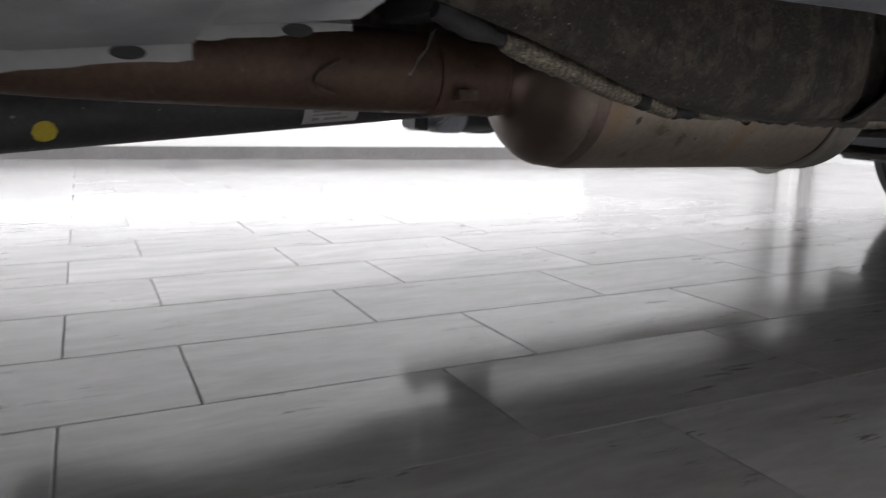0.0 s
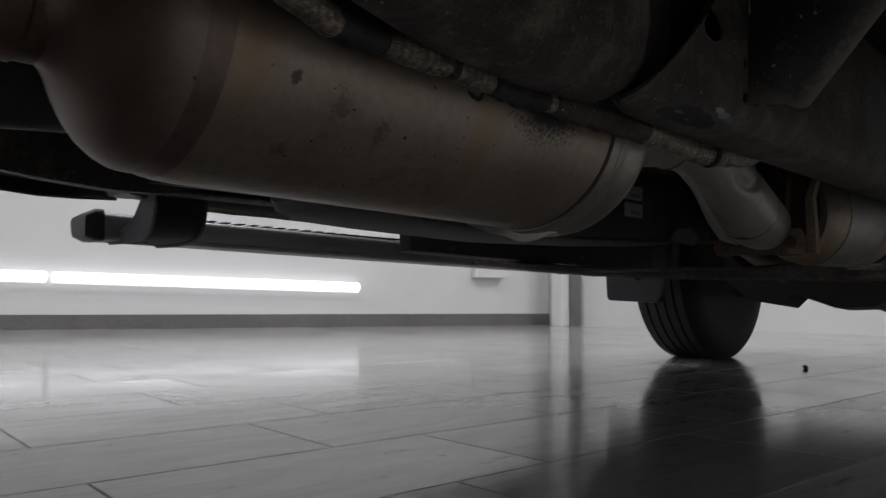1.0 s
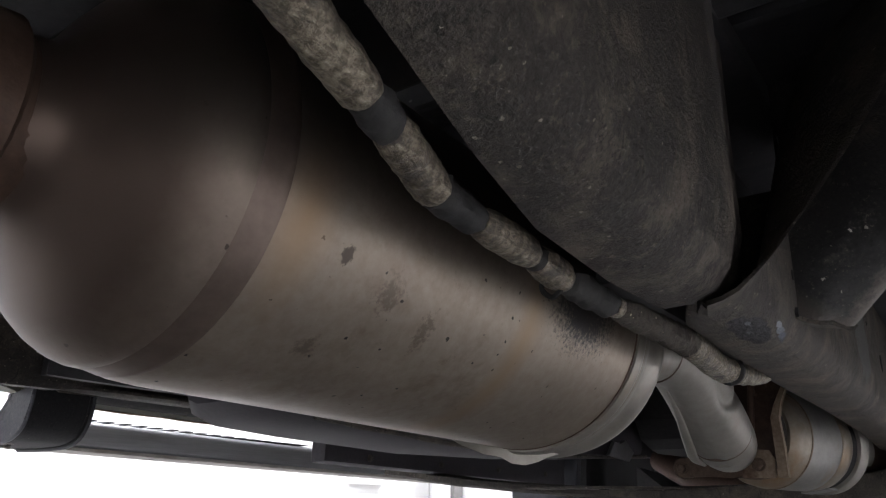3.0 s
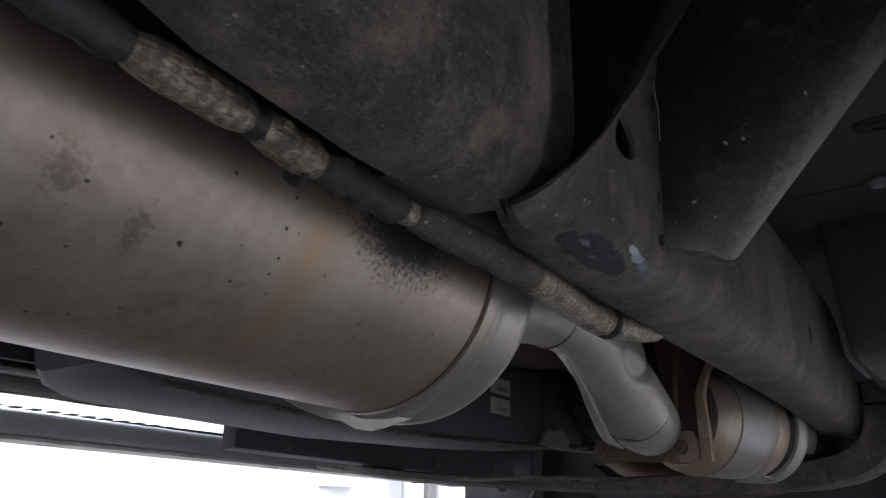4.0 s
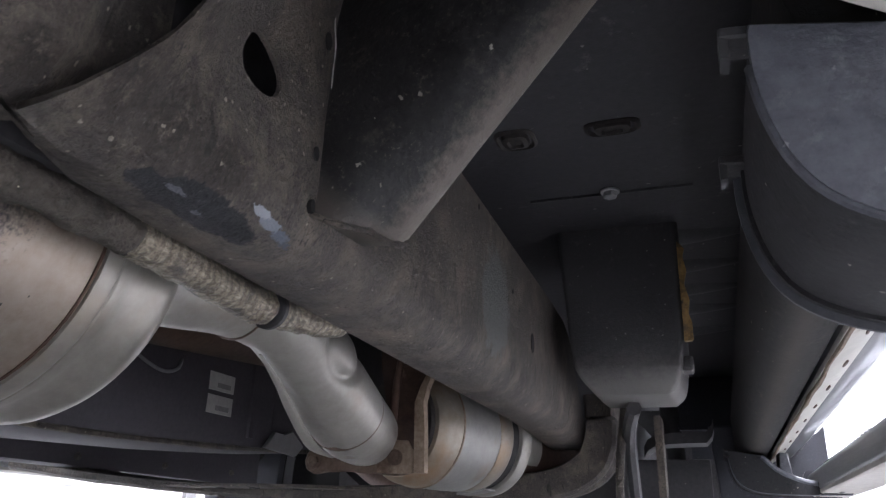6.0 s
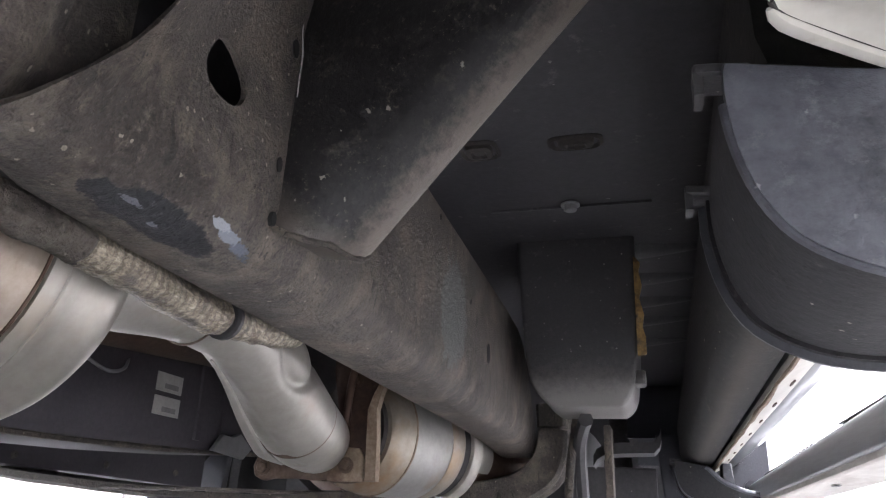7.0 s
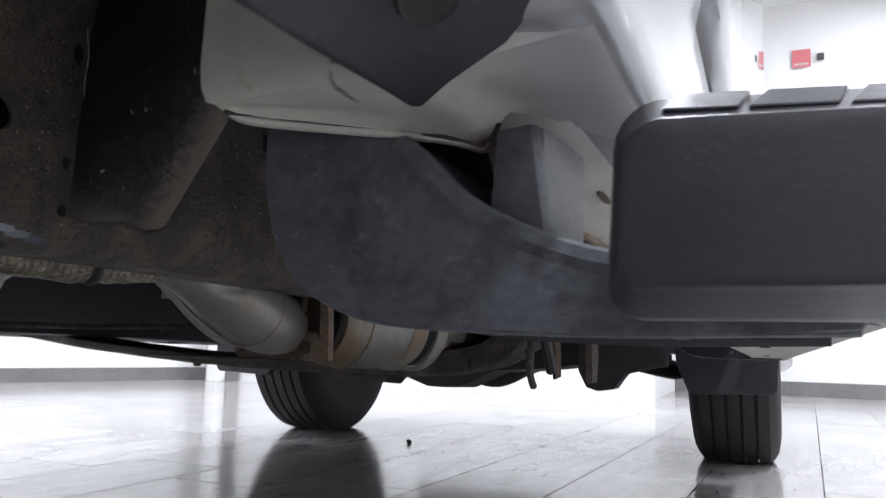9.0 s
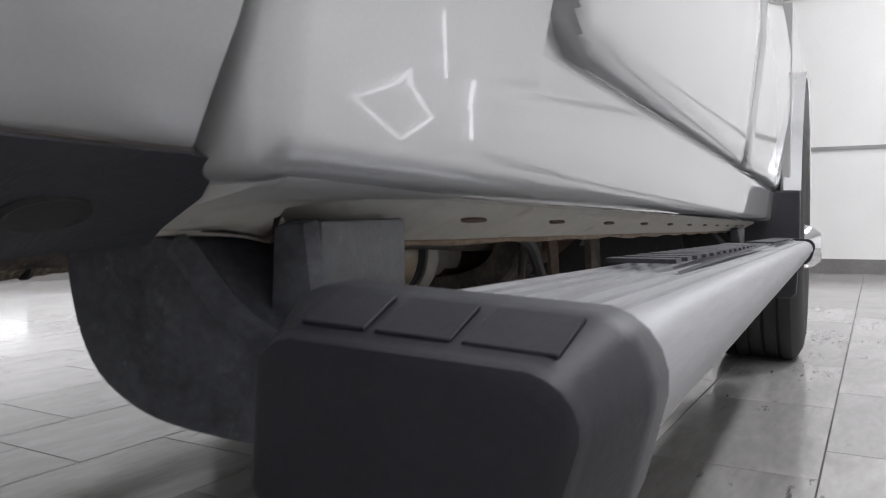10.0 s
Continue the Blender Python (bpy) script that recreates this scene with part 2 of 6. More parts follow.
BRIGHT = surface("dull_grey_steel", (0.315, 0.30, 0.265), (0.425, 0.405, 0.365), 0.43, 0.38, scale=7, fine=60, bump=0.06, stain=(0.29, 0.24, 0.18), stain_amount=0.03)
DULL = surface("dull_grey_heat_stained_steel", (0.25, 0.245, 0.235), (0.37, 0.36, 0.335), 0.46, 0.4, scale=9, fine=60, bump=0.06, stain=(0.26, 0.20, 0.14), stain_amount=0.07)
TANK = surface("black_tank_plastic", (0.052, 0.047, 0.056), (0.088, 0.080, 0.090), 0.7, scale=5, fine=120, bump=0.2, dust=(0.12, 0.11, 0.11), dust_amount=0.03)
SHIELD = surface("dirty_tank_shield", (0.020, 0.017, 0.016), (0.048, 0.041, 0.036), 0.75, scale=9, fine=120, bump=0.4, dust=(0.11, 0.09, 0.075), dust_amount=0.07)
CAT = surface("tan_heat_stained_steel", (0.27, 0.235, 0.19), (0.40, 0.36, 0.30), 0.46, 0.4, scale=11, fine=70, bump=0.08, stain=(0.28, 0.18, 0.10), stain_amount=0.11)
PALE_RUST = surface("pale_rusty_steel", (0.15, 0.095, 0.06), (0.36, 0.29, 0.22), 0.7, 0.3, scale=22, fine=120, bump=0.3, stain=(0.09, 0.05, 0.032), stain_amount=0.05)
SEAM = surface("heat_blued_steel", (0.17, 0.128, 0.108), (0.25, 0.195, 0.165), 0.45, 0.8, scale=8, fine=70, bump=0.06)
BROWN = surface("brown_scale_steel", (0.072, 0.042, 0.030), (0.145, 0.092, 0.066), 0.6, 0.4, scale=14, fine=90, bump=0.25, dust=(0.20, 0.16, 0.125), dust_amount=0.04)
RUST = surface("rusty_steel", (0.068, 0.043, 0.032), (0.185, 0.135, 0.10), 0.75, 0.3, scale=18, fine=120, bump=0.3, dust=(0.34, 0.27, 0.19), dust_amount=0.06)
DIRT = dict(rough=0.58, scale=7, fine=330, bump=0.9, stain=(0.046, 0.037, 0.031), stain_amount=0.09, dust=(0.21, 0.172, 0.135), dust_amount=0.11, speck=(0.40, 0.36, 0.30), speck_amount=0.003, flecks=((0.34, 0.30, 0.245), 170.0, 0.12), film=((0.20, 0.167, 0.132), 0.13), pits=0.8, depth=0.0045, strokes=0.12)
REAR = surface("dirty_black_rear_rail_paint", (0.036, 0.032, 0.029), (0.085, 0.074, 0.064), **DIRT)
OUTRIG = surface("black_paint_with_dusty_ridge", (0.011, 0.0105, 0.0115), (0.028, 0.026, 0.025), rough=0.55, scale=14, fine=200, bump=0.5, dust=(0.20, 0.17, 0.135), dust_amount=0.05, flecks=((0.36, 0.33, 0.28), 100.0, 0.10), film=((0.10, 0.085, 0.068), 0.04), pits=0.5, spots=(((0.15, 0.0, 0.0), (0.6, 0.018, 0.018), (0.125, 0.104, 0.085), 0.45, 2.4, 120.0), ((-0.010, 0.0, 0.0), (0.013, 0.09, 0.09), (0.105, 0.089, 0.073), 0.8, 1.0, 60.0)))
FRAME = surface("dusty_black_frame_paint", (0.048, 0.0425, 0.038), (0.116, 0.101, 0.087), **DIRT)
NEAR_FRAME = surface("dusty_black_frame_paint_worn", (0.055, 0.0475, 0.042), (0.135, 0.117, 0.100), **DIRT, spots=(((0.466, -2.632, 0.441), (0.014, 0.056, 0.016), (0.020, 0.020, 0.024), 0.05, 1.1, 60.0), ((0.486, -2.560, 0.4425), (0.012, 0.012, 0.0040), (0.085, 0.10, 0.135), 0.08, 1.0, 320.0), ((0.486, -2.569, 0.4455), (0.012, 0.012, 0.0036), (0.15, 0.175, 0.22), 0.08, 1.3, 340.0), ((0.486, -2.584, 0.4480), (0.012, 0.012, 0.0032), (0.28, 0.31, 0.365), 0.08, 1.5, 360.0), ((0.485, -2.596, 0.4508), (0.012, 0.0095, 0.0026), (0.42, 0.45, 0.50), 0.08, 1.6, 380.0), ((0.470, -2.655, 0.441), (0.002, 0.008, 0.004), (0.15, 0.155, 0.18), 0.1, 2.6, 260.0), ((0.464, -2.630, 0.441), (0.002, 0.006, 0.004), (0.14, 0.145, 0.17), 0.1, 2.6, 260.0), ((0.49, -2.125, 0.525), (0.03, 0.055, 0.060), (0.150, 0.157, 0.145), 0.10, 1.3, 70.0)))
SILL = surface("black_sill_paint", (0.017, 0.0168, 0.017), (0.038, 0.035, 0.033), 0.85, scale=10, fine=170, bump=0.5, stretch=(1, 0.4, 1), pits=0.5, dust=(0.10, 0.085, 0.07), dust_amount=0.08, flecks=((0.25, 0.22, 0.18), 140.0, 0.09), spots=(((0.806, -1.6, 0.468), (0.010, 1.3, 0.03), (0.060, 0.052, 0.044), 0.9, 1.2, 30.0),))
BLACK = surface("black_underbody_coat", (0.036, 0.035, 0.038), (0.072, 0.070, 0.072), 0.6, scale=6, fine=90, bump=0.25, dust=(0.15, 0.145, 0.135), dust_amount=0.04, flecks=((0.24, 0.23, 0.22), 60.0, 0.07))
PAN = surface("black_floor_pan_coat", (0.024, 0.0235, 0.0265), (0.050, 0.0485, 0.052), 0.62, scale=5, fine=90, bump=0.3, dust=(0.13, 0.125, 0.12), dust_amount=0.05, flecks=((0.22, 0.21, 0.20), 60.0, 0.07))
# dusty bracket metal in two tones: this one has shade mixed into its colour
WEB_SHADE = surface("dusty_shaded_bracket", (0.015, 0.015, 0.017), (0.031, 0.030, 0.032), 0.8, scale=26, fine=160, bump=0.3, depth=0.003, dust=(0.085, 0.078, 0.072), dust_amount=0.05, flecks=((0.26, 0.24, 0.21), 130.0, 0.10), pits=0.2)
# lighter tone of the bracket, for the plate that faces the room light
CAST = surface("blue_grey_cast_bracket", (0.062, 0.065, 0.078), (0.140, 0.145, 0.165), 0.50, scale=34, fine=150, bump=0.3, depth=0.004, stretch=(1.0, 1.0, 1.2), dust=(0.19, 0.19, 0.20), dust_amount=0.09, stain=(0.038, 0.039, 0.046), stain_amount=0.07, flecks=((0.26, 0.26, 0.27), 90.0, 0.08))
PLASTIC = surface("black_grained_plastic", (0.027, 0.028, 0.034), (0.050, 0.051, 0.061), 0.52, scale=14, fine=200, bump=0.25, dust=(0.13, 0.13, 0.14), dust_amount=0.05)
CAP = surface("matt_black_plastic_cap", (0.0165, 0.0168, 0.021), (0.0285, 0.0288, 0.036), 0.44, scale=20, fine=320, bump=0.12, dust=(0.07, 0.07, 0.075), dust_amount=0.02)
def foil_material():
    """Crumpled foil tape, wound in turns: crest highlights and crease shade in the colour, grime in patches."""
    m, tree, shader = nodes_of("dirty_foil_wrap")
    n, link = tree.nodes, tree.links.new
    coords = n.new("ShaderNodeTexCoord")
    turns = n.new("ShaderNodeTexWave")
    turns.bands_direction = "Y"
    for key, value in (("Scale", 38.0), ("Distortion", 7.0), ("Detail", 3.0), ("Detail Scale", 9.0), ("Detail Roughness", 0.7)):
        turns.inputs[key].default_value = value
    crush, grime, cells = n.new("ShaderNodeTexNoise"), n.new("ShaderNodeTexNoise"), n.new("ShaderNodeTexVoronoi")
    for tex, sc, det, dist in ((crush, 170.0, 6.0, 0.9), (grime, 40.0, 5.0, 0.3)):
        tex.inputs["Scale"].default_value, tex.inputs["Detail"].default_value, tex.inputs["Distortion"].default_value, tex.inputs["Roughness"].default_value = sc, det, dist, 0.7
    cells.feature = "DISTANCE_TO_EDGE"
    cells.inputs["Scale"].default_value = 260.0
    slant = n.new("ShaderNodeMapping")
    slant.inputs["Scale"].default_value = (1.0, 0.42, 1.0)
    slant.inputs["Rotation"].default_value = (0.5, 0.0, 0.35)
    link(coords.outputs["Object"], slant.inputs["Vector"])
    for tex in (turns, grime):
        link(coords.outputs["Object"], tex.inputs["Vector"])
    for tex in (crush, cells):
        link(slant.outputs["Vector"], tex.inputs["Vector"])

    def maths(op, a, b, c=None):
        node = n.new("ShaderNodeMath")
        node.operation = op
        for socket, value in zip(node.inputs, (a, b, c)):
            if value is None:
                continue
            if isinstance(value, float):
                socket.default_value = value
            else:
                link(value, socket)
        return node.outputs[0]

    facets = maths("MULTIPLY", cells.outputs["Distance"], 0.5)
    height = maths("MULTIPLY_ADD", crush.outputs["Fac"], 1.0, maths("MULTIPLY_ADD", turns.outputs["Fac"], 0.22, maths("ADD", facets, 0.16)))
    # colour follows the relief: painted highlights on crests, painted shade in creases
    ramp = n.new("ShaderNodeValToRGB")
    stops = ramp.color_ramp.elements
    stops[0].position, stops[0].color = 0.42, (0.15, 0.128, 0.098, 1)
    stops[1].position, stops[1].color = 0.84, (0.85, 0.79, 0.65, 1)
    middle = stops.new(0.62)
    middle.color = (0.40, 0.35, 0.265, 1)
    link(maths("MULTIPLY", height, 0.62), ramp.inputs["Fac"])
    dirt = n.new("ShaderNodeMapRange")
    dirt.inputs["From Min"].default_value, dirt.inputs["From Max"].default_value = 0.50, 0.64
    link(grime.outputs["Fac"], dirt.inputs["Value"])
    mix = n.new("ShaderNodeMix")
    mix.data_type = "RGBA"
    mix.inputs[7].default_value = (0.085, 0.073, 0.062, 1)
    link(dirt.outputs["Result"], mix.inputs[0])
    link(ramp.outputs["Color"], mix.inputs[6])
    link(mix.outputs[2], shader.inputs["Base Color"])
    shine = n.new("ShaderNodeMapRange")
    shine.inputs["To Min"].default_value, shine.inputs["To Max"].default_value = 0.55, 0.05
    link(dirt.outputs["Result"], shine.inputs["Value"])
    link(shine.outputs["Result"], shader.inputs["Metallic"])
    shader.inputs["Roughness"].default_value = 0.36
    b = n.new("ShaderNodeBump")
    b.inputs["Strength"].default_value, b.inputs["Distance"].default_value = 0.9, 0.0016
    link(height, b.inputs["Height"])
    link(b.outputs["Normal"], shader.inputs["Normal"])
    return m


FOIL = foil_material()
SLEEVE = surface("dusty_cloth_sleeve", (0.050, 0.043, 0.036), (0.135, 0.116, 0.094), 0.65, scale=45, fine=230, bump=0.9, stain=(0.034, 0.030, 0.026), stain_amount=0.08, depth=0.007, pits=0.6, dust=(0.20, 0.175, 0.145), dust_amount=0.05, flecks=((0.62, 0.55, 0.42), 240.0, 0.13))
LOOM = surface("black_tape_wrap", (0.02, 0.02, 0.021), (0.05, 0.048, 0.045), 0.7, scale=20, fine=160, bump=0.5)
PAINT = surface("silver_white_car_paint", (0.47, 0.475, 0.48), (0.53, 0.535, 0.54), 0.34, 0.40, scale=2, fine=600, bump=0.0, coat=1.0, rough_var=0.05)
PRIMER = surface("cream_underbody_paint", (0.50, 0.485, 0.425), (0.64, 0.622, 0.56), 0.5, scale=12, fine=60, bump=0.08, stain=(0.24, 0.19, 0.13), stain_amount=0.01, dust=(0.34, 0.29, 0.22), dust_amount=0.05, spots=(((0.853, -2.624, 0.472), (0.010, 0.009, 0.006), (0.10, 0.062, 0.042), 0.6, 1.2, 80.0), ((0.818, -2.704, 0.476), (0.0014, 0.02, 0.006), (0.19, 0.165, 0.13), 0.35, 3.0, 240.0), ((0.822, -2.704, 0.486), (0.0045, 0.02, 0.0013), (0.19, 0.165, 0.13), 0.35, 2.8, 240.0), ((0.93, -2.66, 0.495), (0.052, 0.16, 0.06), (0.52, 0.522, 0.522), 0.6, 0.2, 10.0)))
# dirty grey, lightened to carry the light on the block's outboard side
LIT_BLOCK = surface("dirty_grey_lit_block", (0.10, 0.102, 0.108), (0.17, 0.172, 0.18), 0.5, scale=18, fine=120, bump=0.3, dust=(0.27, 0.26, 0.24), dust_amount=0.06)
BOX_PLASTIC = surface("dusty_black_box_plastic", (0.038, 0.037, 0.039), (0.066, 0.064, 0.065), 0.6, scale=16, fine=200, bump=0.35, dust=(0.12, 0.115, 0.11), dust_amount=0.08, flecks=((0.3, 0.29, 0.27), 150.0, 0.10), spots=(((0.61, -1.75, 0.455), (0.2, 0.2, 0.058), (0.135, 0.128, 0.12), 0.4, 1.3, 90.0),))
DUSTY = surface("dusty_pale_underside", (0.36, 0.335, 0.30), (0.54, 0.52, 0.48), 0.6, scale=9, fine=70, bump=0.1, stretch=(1, 0.35, 1), stain=(0.22, 0.17, 0.13), stain_amount=0.04, dust=(0.25, 0.21, 0.17), dust_amount=0.03)
ALLOY = surface("brushed_aluminium", (0.27, 0.275, 0.285), (0.38, 0.385, 0.40), 0.45, 0.7, scale=10, fine=220, bump=0.06, stretch=(1, 0.05, 1), dust=(0.42, 0.41, 0.40), dust_amount=0.02)
RUBBER = surface("tyre_rubber", (0.016, 0.016, 0.017), (0.035, 0.034, 0.033), 0.75, scale=12, fine=90, bump=0.2)
CHROME = surface("chrome", (0.75, 0.75, 0.76), (0.82, 0.82, 0.83), 0.1, 1.0, scale=5, fine=60, bump=0.0, rough_var=0.03)
PAPER = surface("dirty_white_label", (0.42, 0.41, 0.39), (0.58, 0.57, 0.54), 0.6, scale=30, fine=120, bump=0.02)
FAINT = surface("faint_grey_print", (0.20, 0.195, 0.19), (0.34, 0.33, 0.32), 0.7, scale=60, fine=300, bump=0.0)
HANGER = surface("rust_brown_bracket", (0.030, 0.017, 0.013), (0.10, 0.058, 0.042), 0.6, 0.3, scale=26, fine=110, bump=0.3, stain=(0.30, 0.235, 0.17), stain_amount=0.02)
INK = surface("grey_ink", (0.06, 0.06, 0.06), (0.12, 0.12, 0.12), 0.7, bump=0.0)
OCHRE = surface("ochre_tape", (0.16, 0.095, 0.035), (0.46, 0.30, 0.11), 0.7, scale=60, fine=120, bump=0.3, stain=(0.05, 0.045, 0.04), stain_amount=0.10)
YELLOW = surface("yellow_paint_dot", (0.55, 0.42, 0.03), (0.70, 0.55, 0.06), 0.6, scale=60, fine=200)
RED = surface("red_sign", (0.52, 0.13, 0.14), (0.60, 0.17, 0.18), 0.5, bump=0.0)
TUBE = glow("white_tube_glow", (0.95, 0.98, 1.0), 2.0)
LED = glow("led_tube_glow", (0.97, 0.98, 1.0), 3.0)
PANEL = glow("ceiling_panel_glow", (0.96, 0.98, 1.0), 4.0)
GREY = surface("grey_painted_metal", (0.22, 0.22, 0.22), (0.30, 0.30, 0.30), 0.5, scale=5, fine=80)


# ---- mesh helpers ----
def part(name, bm, material, parent=None, label="", smooth=False):
    bmesh.ops.recalc_face_normals(bm, faces=bm.faces)
    mesh = bpy.data.meshes.new(name)
    bm.to_mesh(mesh)
    bm.free()
    mesh.materials.append(material)
    if smooth:
        for p in mesh.polygons:
            p.use_smooth = True
        mesh.set_sharp_from_angle(angle=radians(38))
    ob = new(name, mesh)
    if parent:
        ob.parent = parent
    if label:
        ob["label"] = label
    return ob


def bevelled(bm, width, segments=2):
    if width:
        bmesh.ops.bevel(bm, geom=list(bm.edges), offset=width, segments=segments, affect="EDGES", profile=0.6, clamp_overlap=True)
    return bm


def box(x0, x1, y0, y1, z0, z1, bevel=0.0, segments=2):
    bm = bmesh.new()
    bmesh.ops.create_cube(bm, size=1)
    for v in bm.verts:
        v.co = ((x0 + x1) / 2 + v.co.x * (x1 - x0), (y0 + y1) / 2 + v.co.y * (y1 - y0), (z0 + z1) / 2 + v.co.z * (z1 - z0))
    return bevelled(bm, bevel, segments)


def loft(sections, closed=True, caps=True):
    """Skin between rings of equally many points."""
    bm = bmesh.new()
    rings = [[bm.verts.new(p) for p in ring] for ring in sections]
    count = len(rings[0])
    for a, b in zip(rings, rings[1:]):
        for i in range(count if closed else count - 1):
            j = (i + 1) % count
            bm.faces.new((a[i], a[j], b[j], b[i]))
    if caps and closed:
        bm.faces.new(rings[0])
        bm.faces.new(rings[-1][::-1])
    return bm


def prism(points, axis, a, b, bevel=0.0, segments=2):
    """A flat outline pushed along an axis: points are (x, z) for axis y, (x, y) for z, (y, z) for x."""
    def at(p, v):
        return {"x": (v, p[0], p[1]), "y": (p[0], v, p[1]), "z": (p[0], p[1], v)}[axis]
    return bevelled(loft([[at(p, a) for p in points], [at(p, b) for p in points]]), bevel, segments)


def spline(points, steps=6):
    """Points of a smooth curve through the given ones; each point may carry further numbers."""
    pts = [np.array(p, float) for p in points]
    out = []
    for i in range(len(pts) - 1):
        p0, p1, p2, p3 = pts[max(i - 1, 0)], pts[i], pts[i + 1], pts[min(i + 2, len(pts) - 1)]
        for k in range(steps):
            t = k / steps
            out.append(0.5 * (2 * p1 + (p2 - p0) * t + (2 * p0 - 5 * p1 + 4 * p2 - p3) * t * t + (3 * p1 - p0 - 3 * p2 + p3) * t ** 3))
    return out + [pts[-1]]


def sweep(points, count=16, steps=6, squash=1.0, wobble=0.0, smooth_path=True):
    """A tube through points (x, y, z, radius)."""
    pts = spline(points, steps) if smooth_path else [np.array(p, float) for p in points]
    up, rings = Vector((0, 0, 1)), []
    for i, p in enumerate(pts):
        way = Vector((pts[min(i + 1, len(pts) - 1)] - pts[max(i - 1, 0)])[:3]).normalized()
        side = way.cross(up)
        side = side.normalized() if side.length > 1e-3 else Vector((1, 0, 0))
        top = side.cross(way).normalized()
        ring = []
        for k in range(count):
            a = 2 * math.pi * k / count
            r = p[3] * (1 + wobble * noise.noise(Vector((i * 0.55, math.cos(a) * 1.4, math.sin(a) * 1.4))))
            ring.append(Vector(p[:3]) + side * (r * math.cos(a)) + top * (r * squash * math.sin(a)))
        rings.append(ring)
    return loft(rings)


def lathe(profile, origin, axis, count=48):
    """A turned body: profile rows (distance along the axis, radius)."""
    axis = Vector(axis).normalized()
    side = axis.orthogonal().normalized()
    other = axis.cross(side)
    return loft([[Vector(origin) + axis * d + (side * math.cos(2 * math.pi * k / count) + other * math.sin(2 * math.pi * k / count)) * max(r, 1e-4) for k in range(count)] for d, r in profile])


def bolt(name, place, axis, size, material, parent, label=""):
    """A hexagon head on a washer."""
    bm = lathe([(0, size * 1.35), (size * 0.25, size * 1.35), (size * 0.25, size * 1.0)], place, axis, 14)
    head = lathe([(size * 0.25, size), (size * 0.9, size), (size * 1.05, size * 0.75)], place, axis, 6)
    mesh = bpy.data.meshes.new("head")
    head.to_mesh(mesh)
    head.free()
    bm.from_mesh(mesh)
    bpy.data.meshes.remove(mesh)
    return part(name, bm, material, parent, label)


def thing(name, label, category, place=(0, 0, 0), group=""):
    ob = new(name)
    ob.location = place
    return tagged(ob, label, category, group)


# ---- room ----
def structure(name, bm, material, label, category):
    return tagged(part(name, bm, material), label, category, kind="structure")


ground_slab = structure("floor", box(-9.5, 5.5, -8.5, 6.5, -0.15, -0.003), GROUT, "grey glazed tile floor with dark joints", "floor")
ceiling = structure("ceiling", box(-9.5, 5.5, -8.5, 6.5, CEIL, CEIL + 0.15), WALL, "plain white painted ceiling", "ceiling")

# the wall with the tubes stands at an angle to the truck
WA, WB = Vector((-4.0, 2.85, 0)), Vector((-7.1, -6.0, 0))
ALONG = (WB - WA).normalized()
OUT = Vector((ALONG.y, -ALONG.x, 0))
if OUT.x > 0:
    OUT = -OUT


def wall_strip(a, b, z0, z1, front, back):
    """A slab along the line from a to b, from front to back metres behind it."""
    d = (b - a).normalized()
    o = Vector((d.y, -d.x, 0))
    if o.dot(Vector((-1.0, -2.5, 0)) - a) > 0:
        o = -o
    ring = [a + o * front, b + o * front, b + o * back, a + o * back]
    return loft([[p + Vector((0, 0, z0)) for p in ring], [p + Vector((0, 0, z1)) for p in ring]])


structure("wall_west", wall_strip(WA, WB, 0, CEIL, 0, 0.2), WALL, "white painted wall with a low row of tubes", "wall")
structure("wall_south", wall_strip(Vector((-9.0, -6.0, 0)), Vector((4.4, -6.0, 0)), 0, CEIL, 0, 0.2), WALL, "plain white painted wall", "wall")
structure("wall_east", wall_strip(Vector((4.2, -6.0, 0)), Vector((4.2, 5.4, 0)), 0, CEIL, 0, 0.2), WALL, "plain white painted wall", "wall")
structure("wall_north", wall_strip(Vector((-4.15, 2.86, 0)), Vector((-0.05, 3.20, 0)), 0, CEIL, 0, 0.2), WALL, "white panelled wall without skirting", "wall")
structure("wall_recess_side", wall_strip(Vector((-0.05, 3.20, 0)), Vector((-0.05, 4.6, 0)), 0, CEIL, 0, 0.2), WALL, "white side of a recess in the wall", "wall")
structure("wall_recess", wall_strip(Vector((-0.05, 4.6, 0)), Vector((4.4, 4.6, 0)), 0, CEIL, 0, 0.2), WALL, "white wall with a grey skirting and two rails", "wall")
structure("baseboard", wall_strip(WA, WB, 0, 0.115, -0.012, 0), BASE, "grey tile skirting along the white wall", "skirting")
structure("baseboard", wall_strip(Vector((-0.05, 4.6, 0)), Vector((4.2, 4.6, 0)), 0, 0.13, -0.012, 0), BASE, "grey tile skirting along the white wall", "skirting")
structure("trim", wall_strip(Vector((-0.05, 4.6, 0)), Vector((4.2, 4.6, 0)), 1.09, 1.12, -0.02, 0), GREY, "grey rail along the white wall", "rail")
structure("trim", wall_strip(Vector((-0.05, 4.6, 0)), Vector((4.2, 4.6, 0)), 2.45, 2.52, -0.03, 0), GREY, "grey rail along the white wall", "rail")
structure("door_1", box(-3.645, -3.605, 2.72, 2.86, 0, 2.5, 0.004), BASE, "narrow grey gap beside a white door post", "door")
structure("door_1_post", box(-3.765, -3.65, 2.60, 2.84, 0, 2.5, 0.006), WALL, "white door post in the corner", "door post")


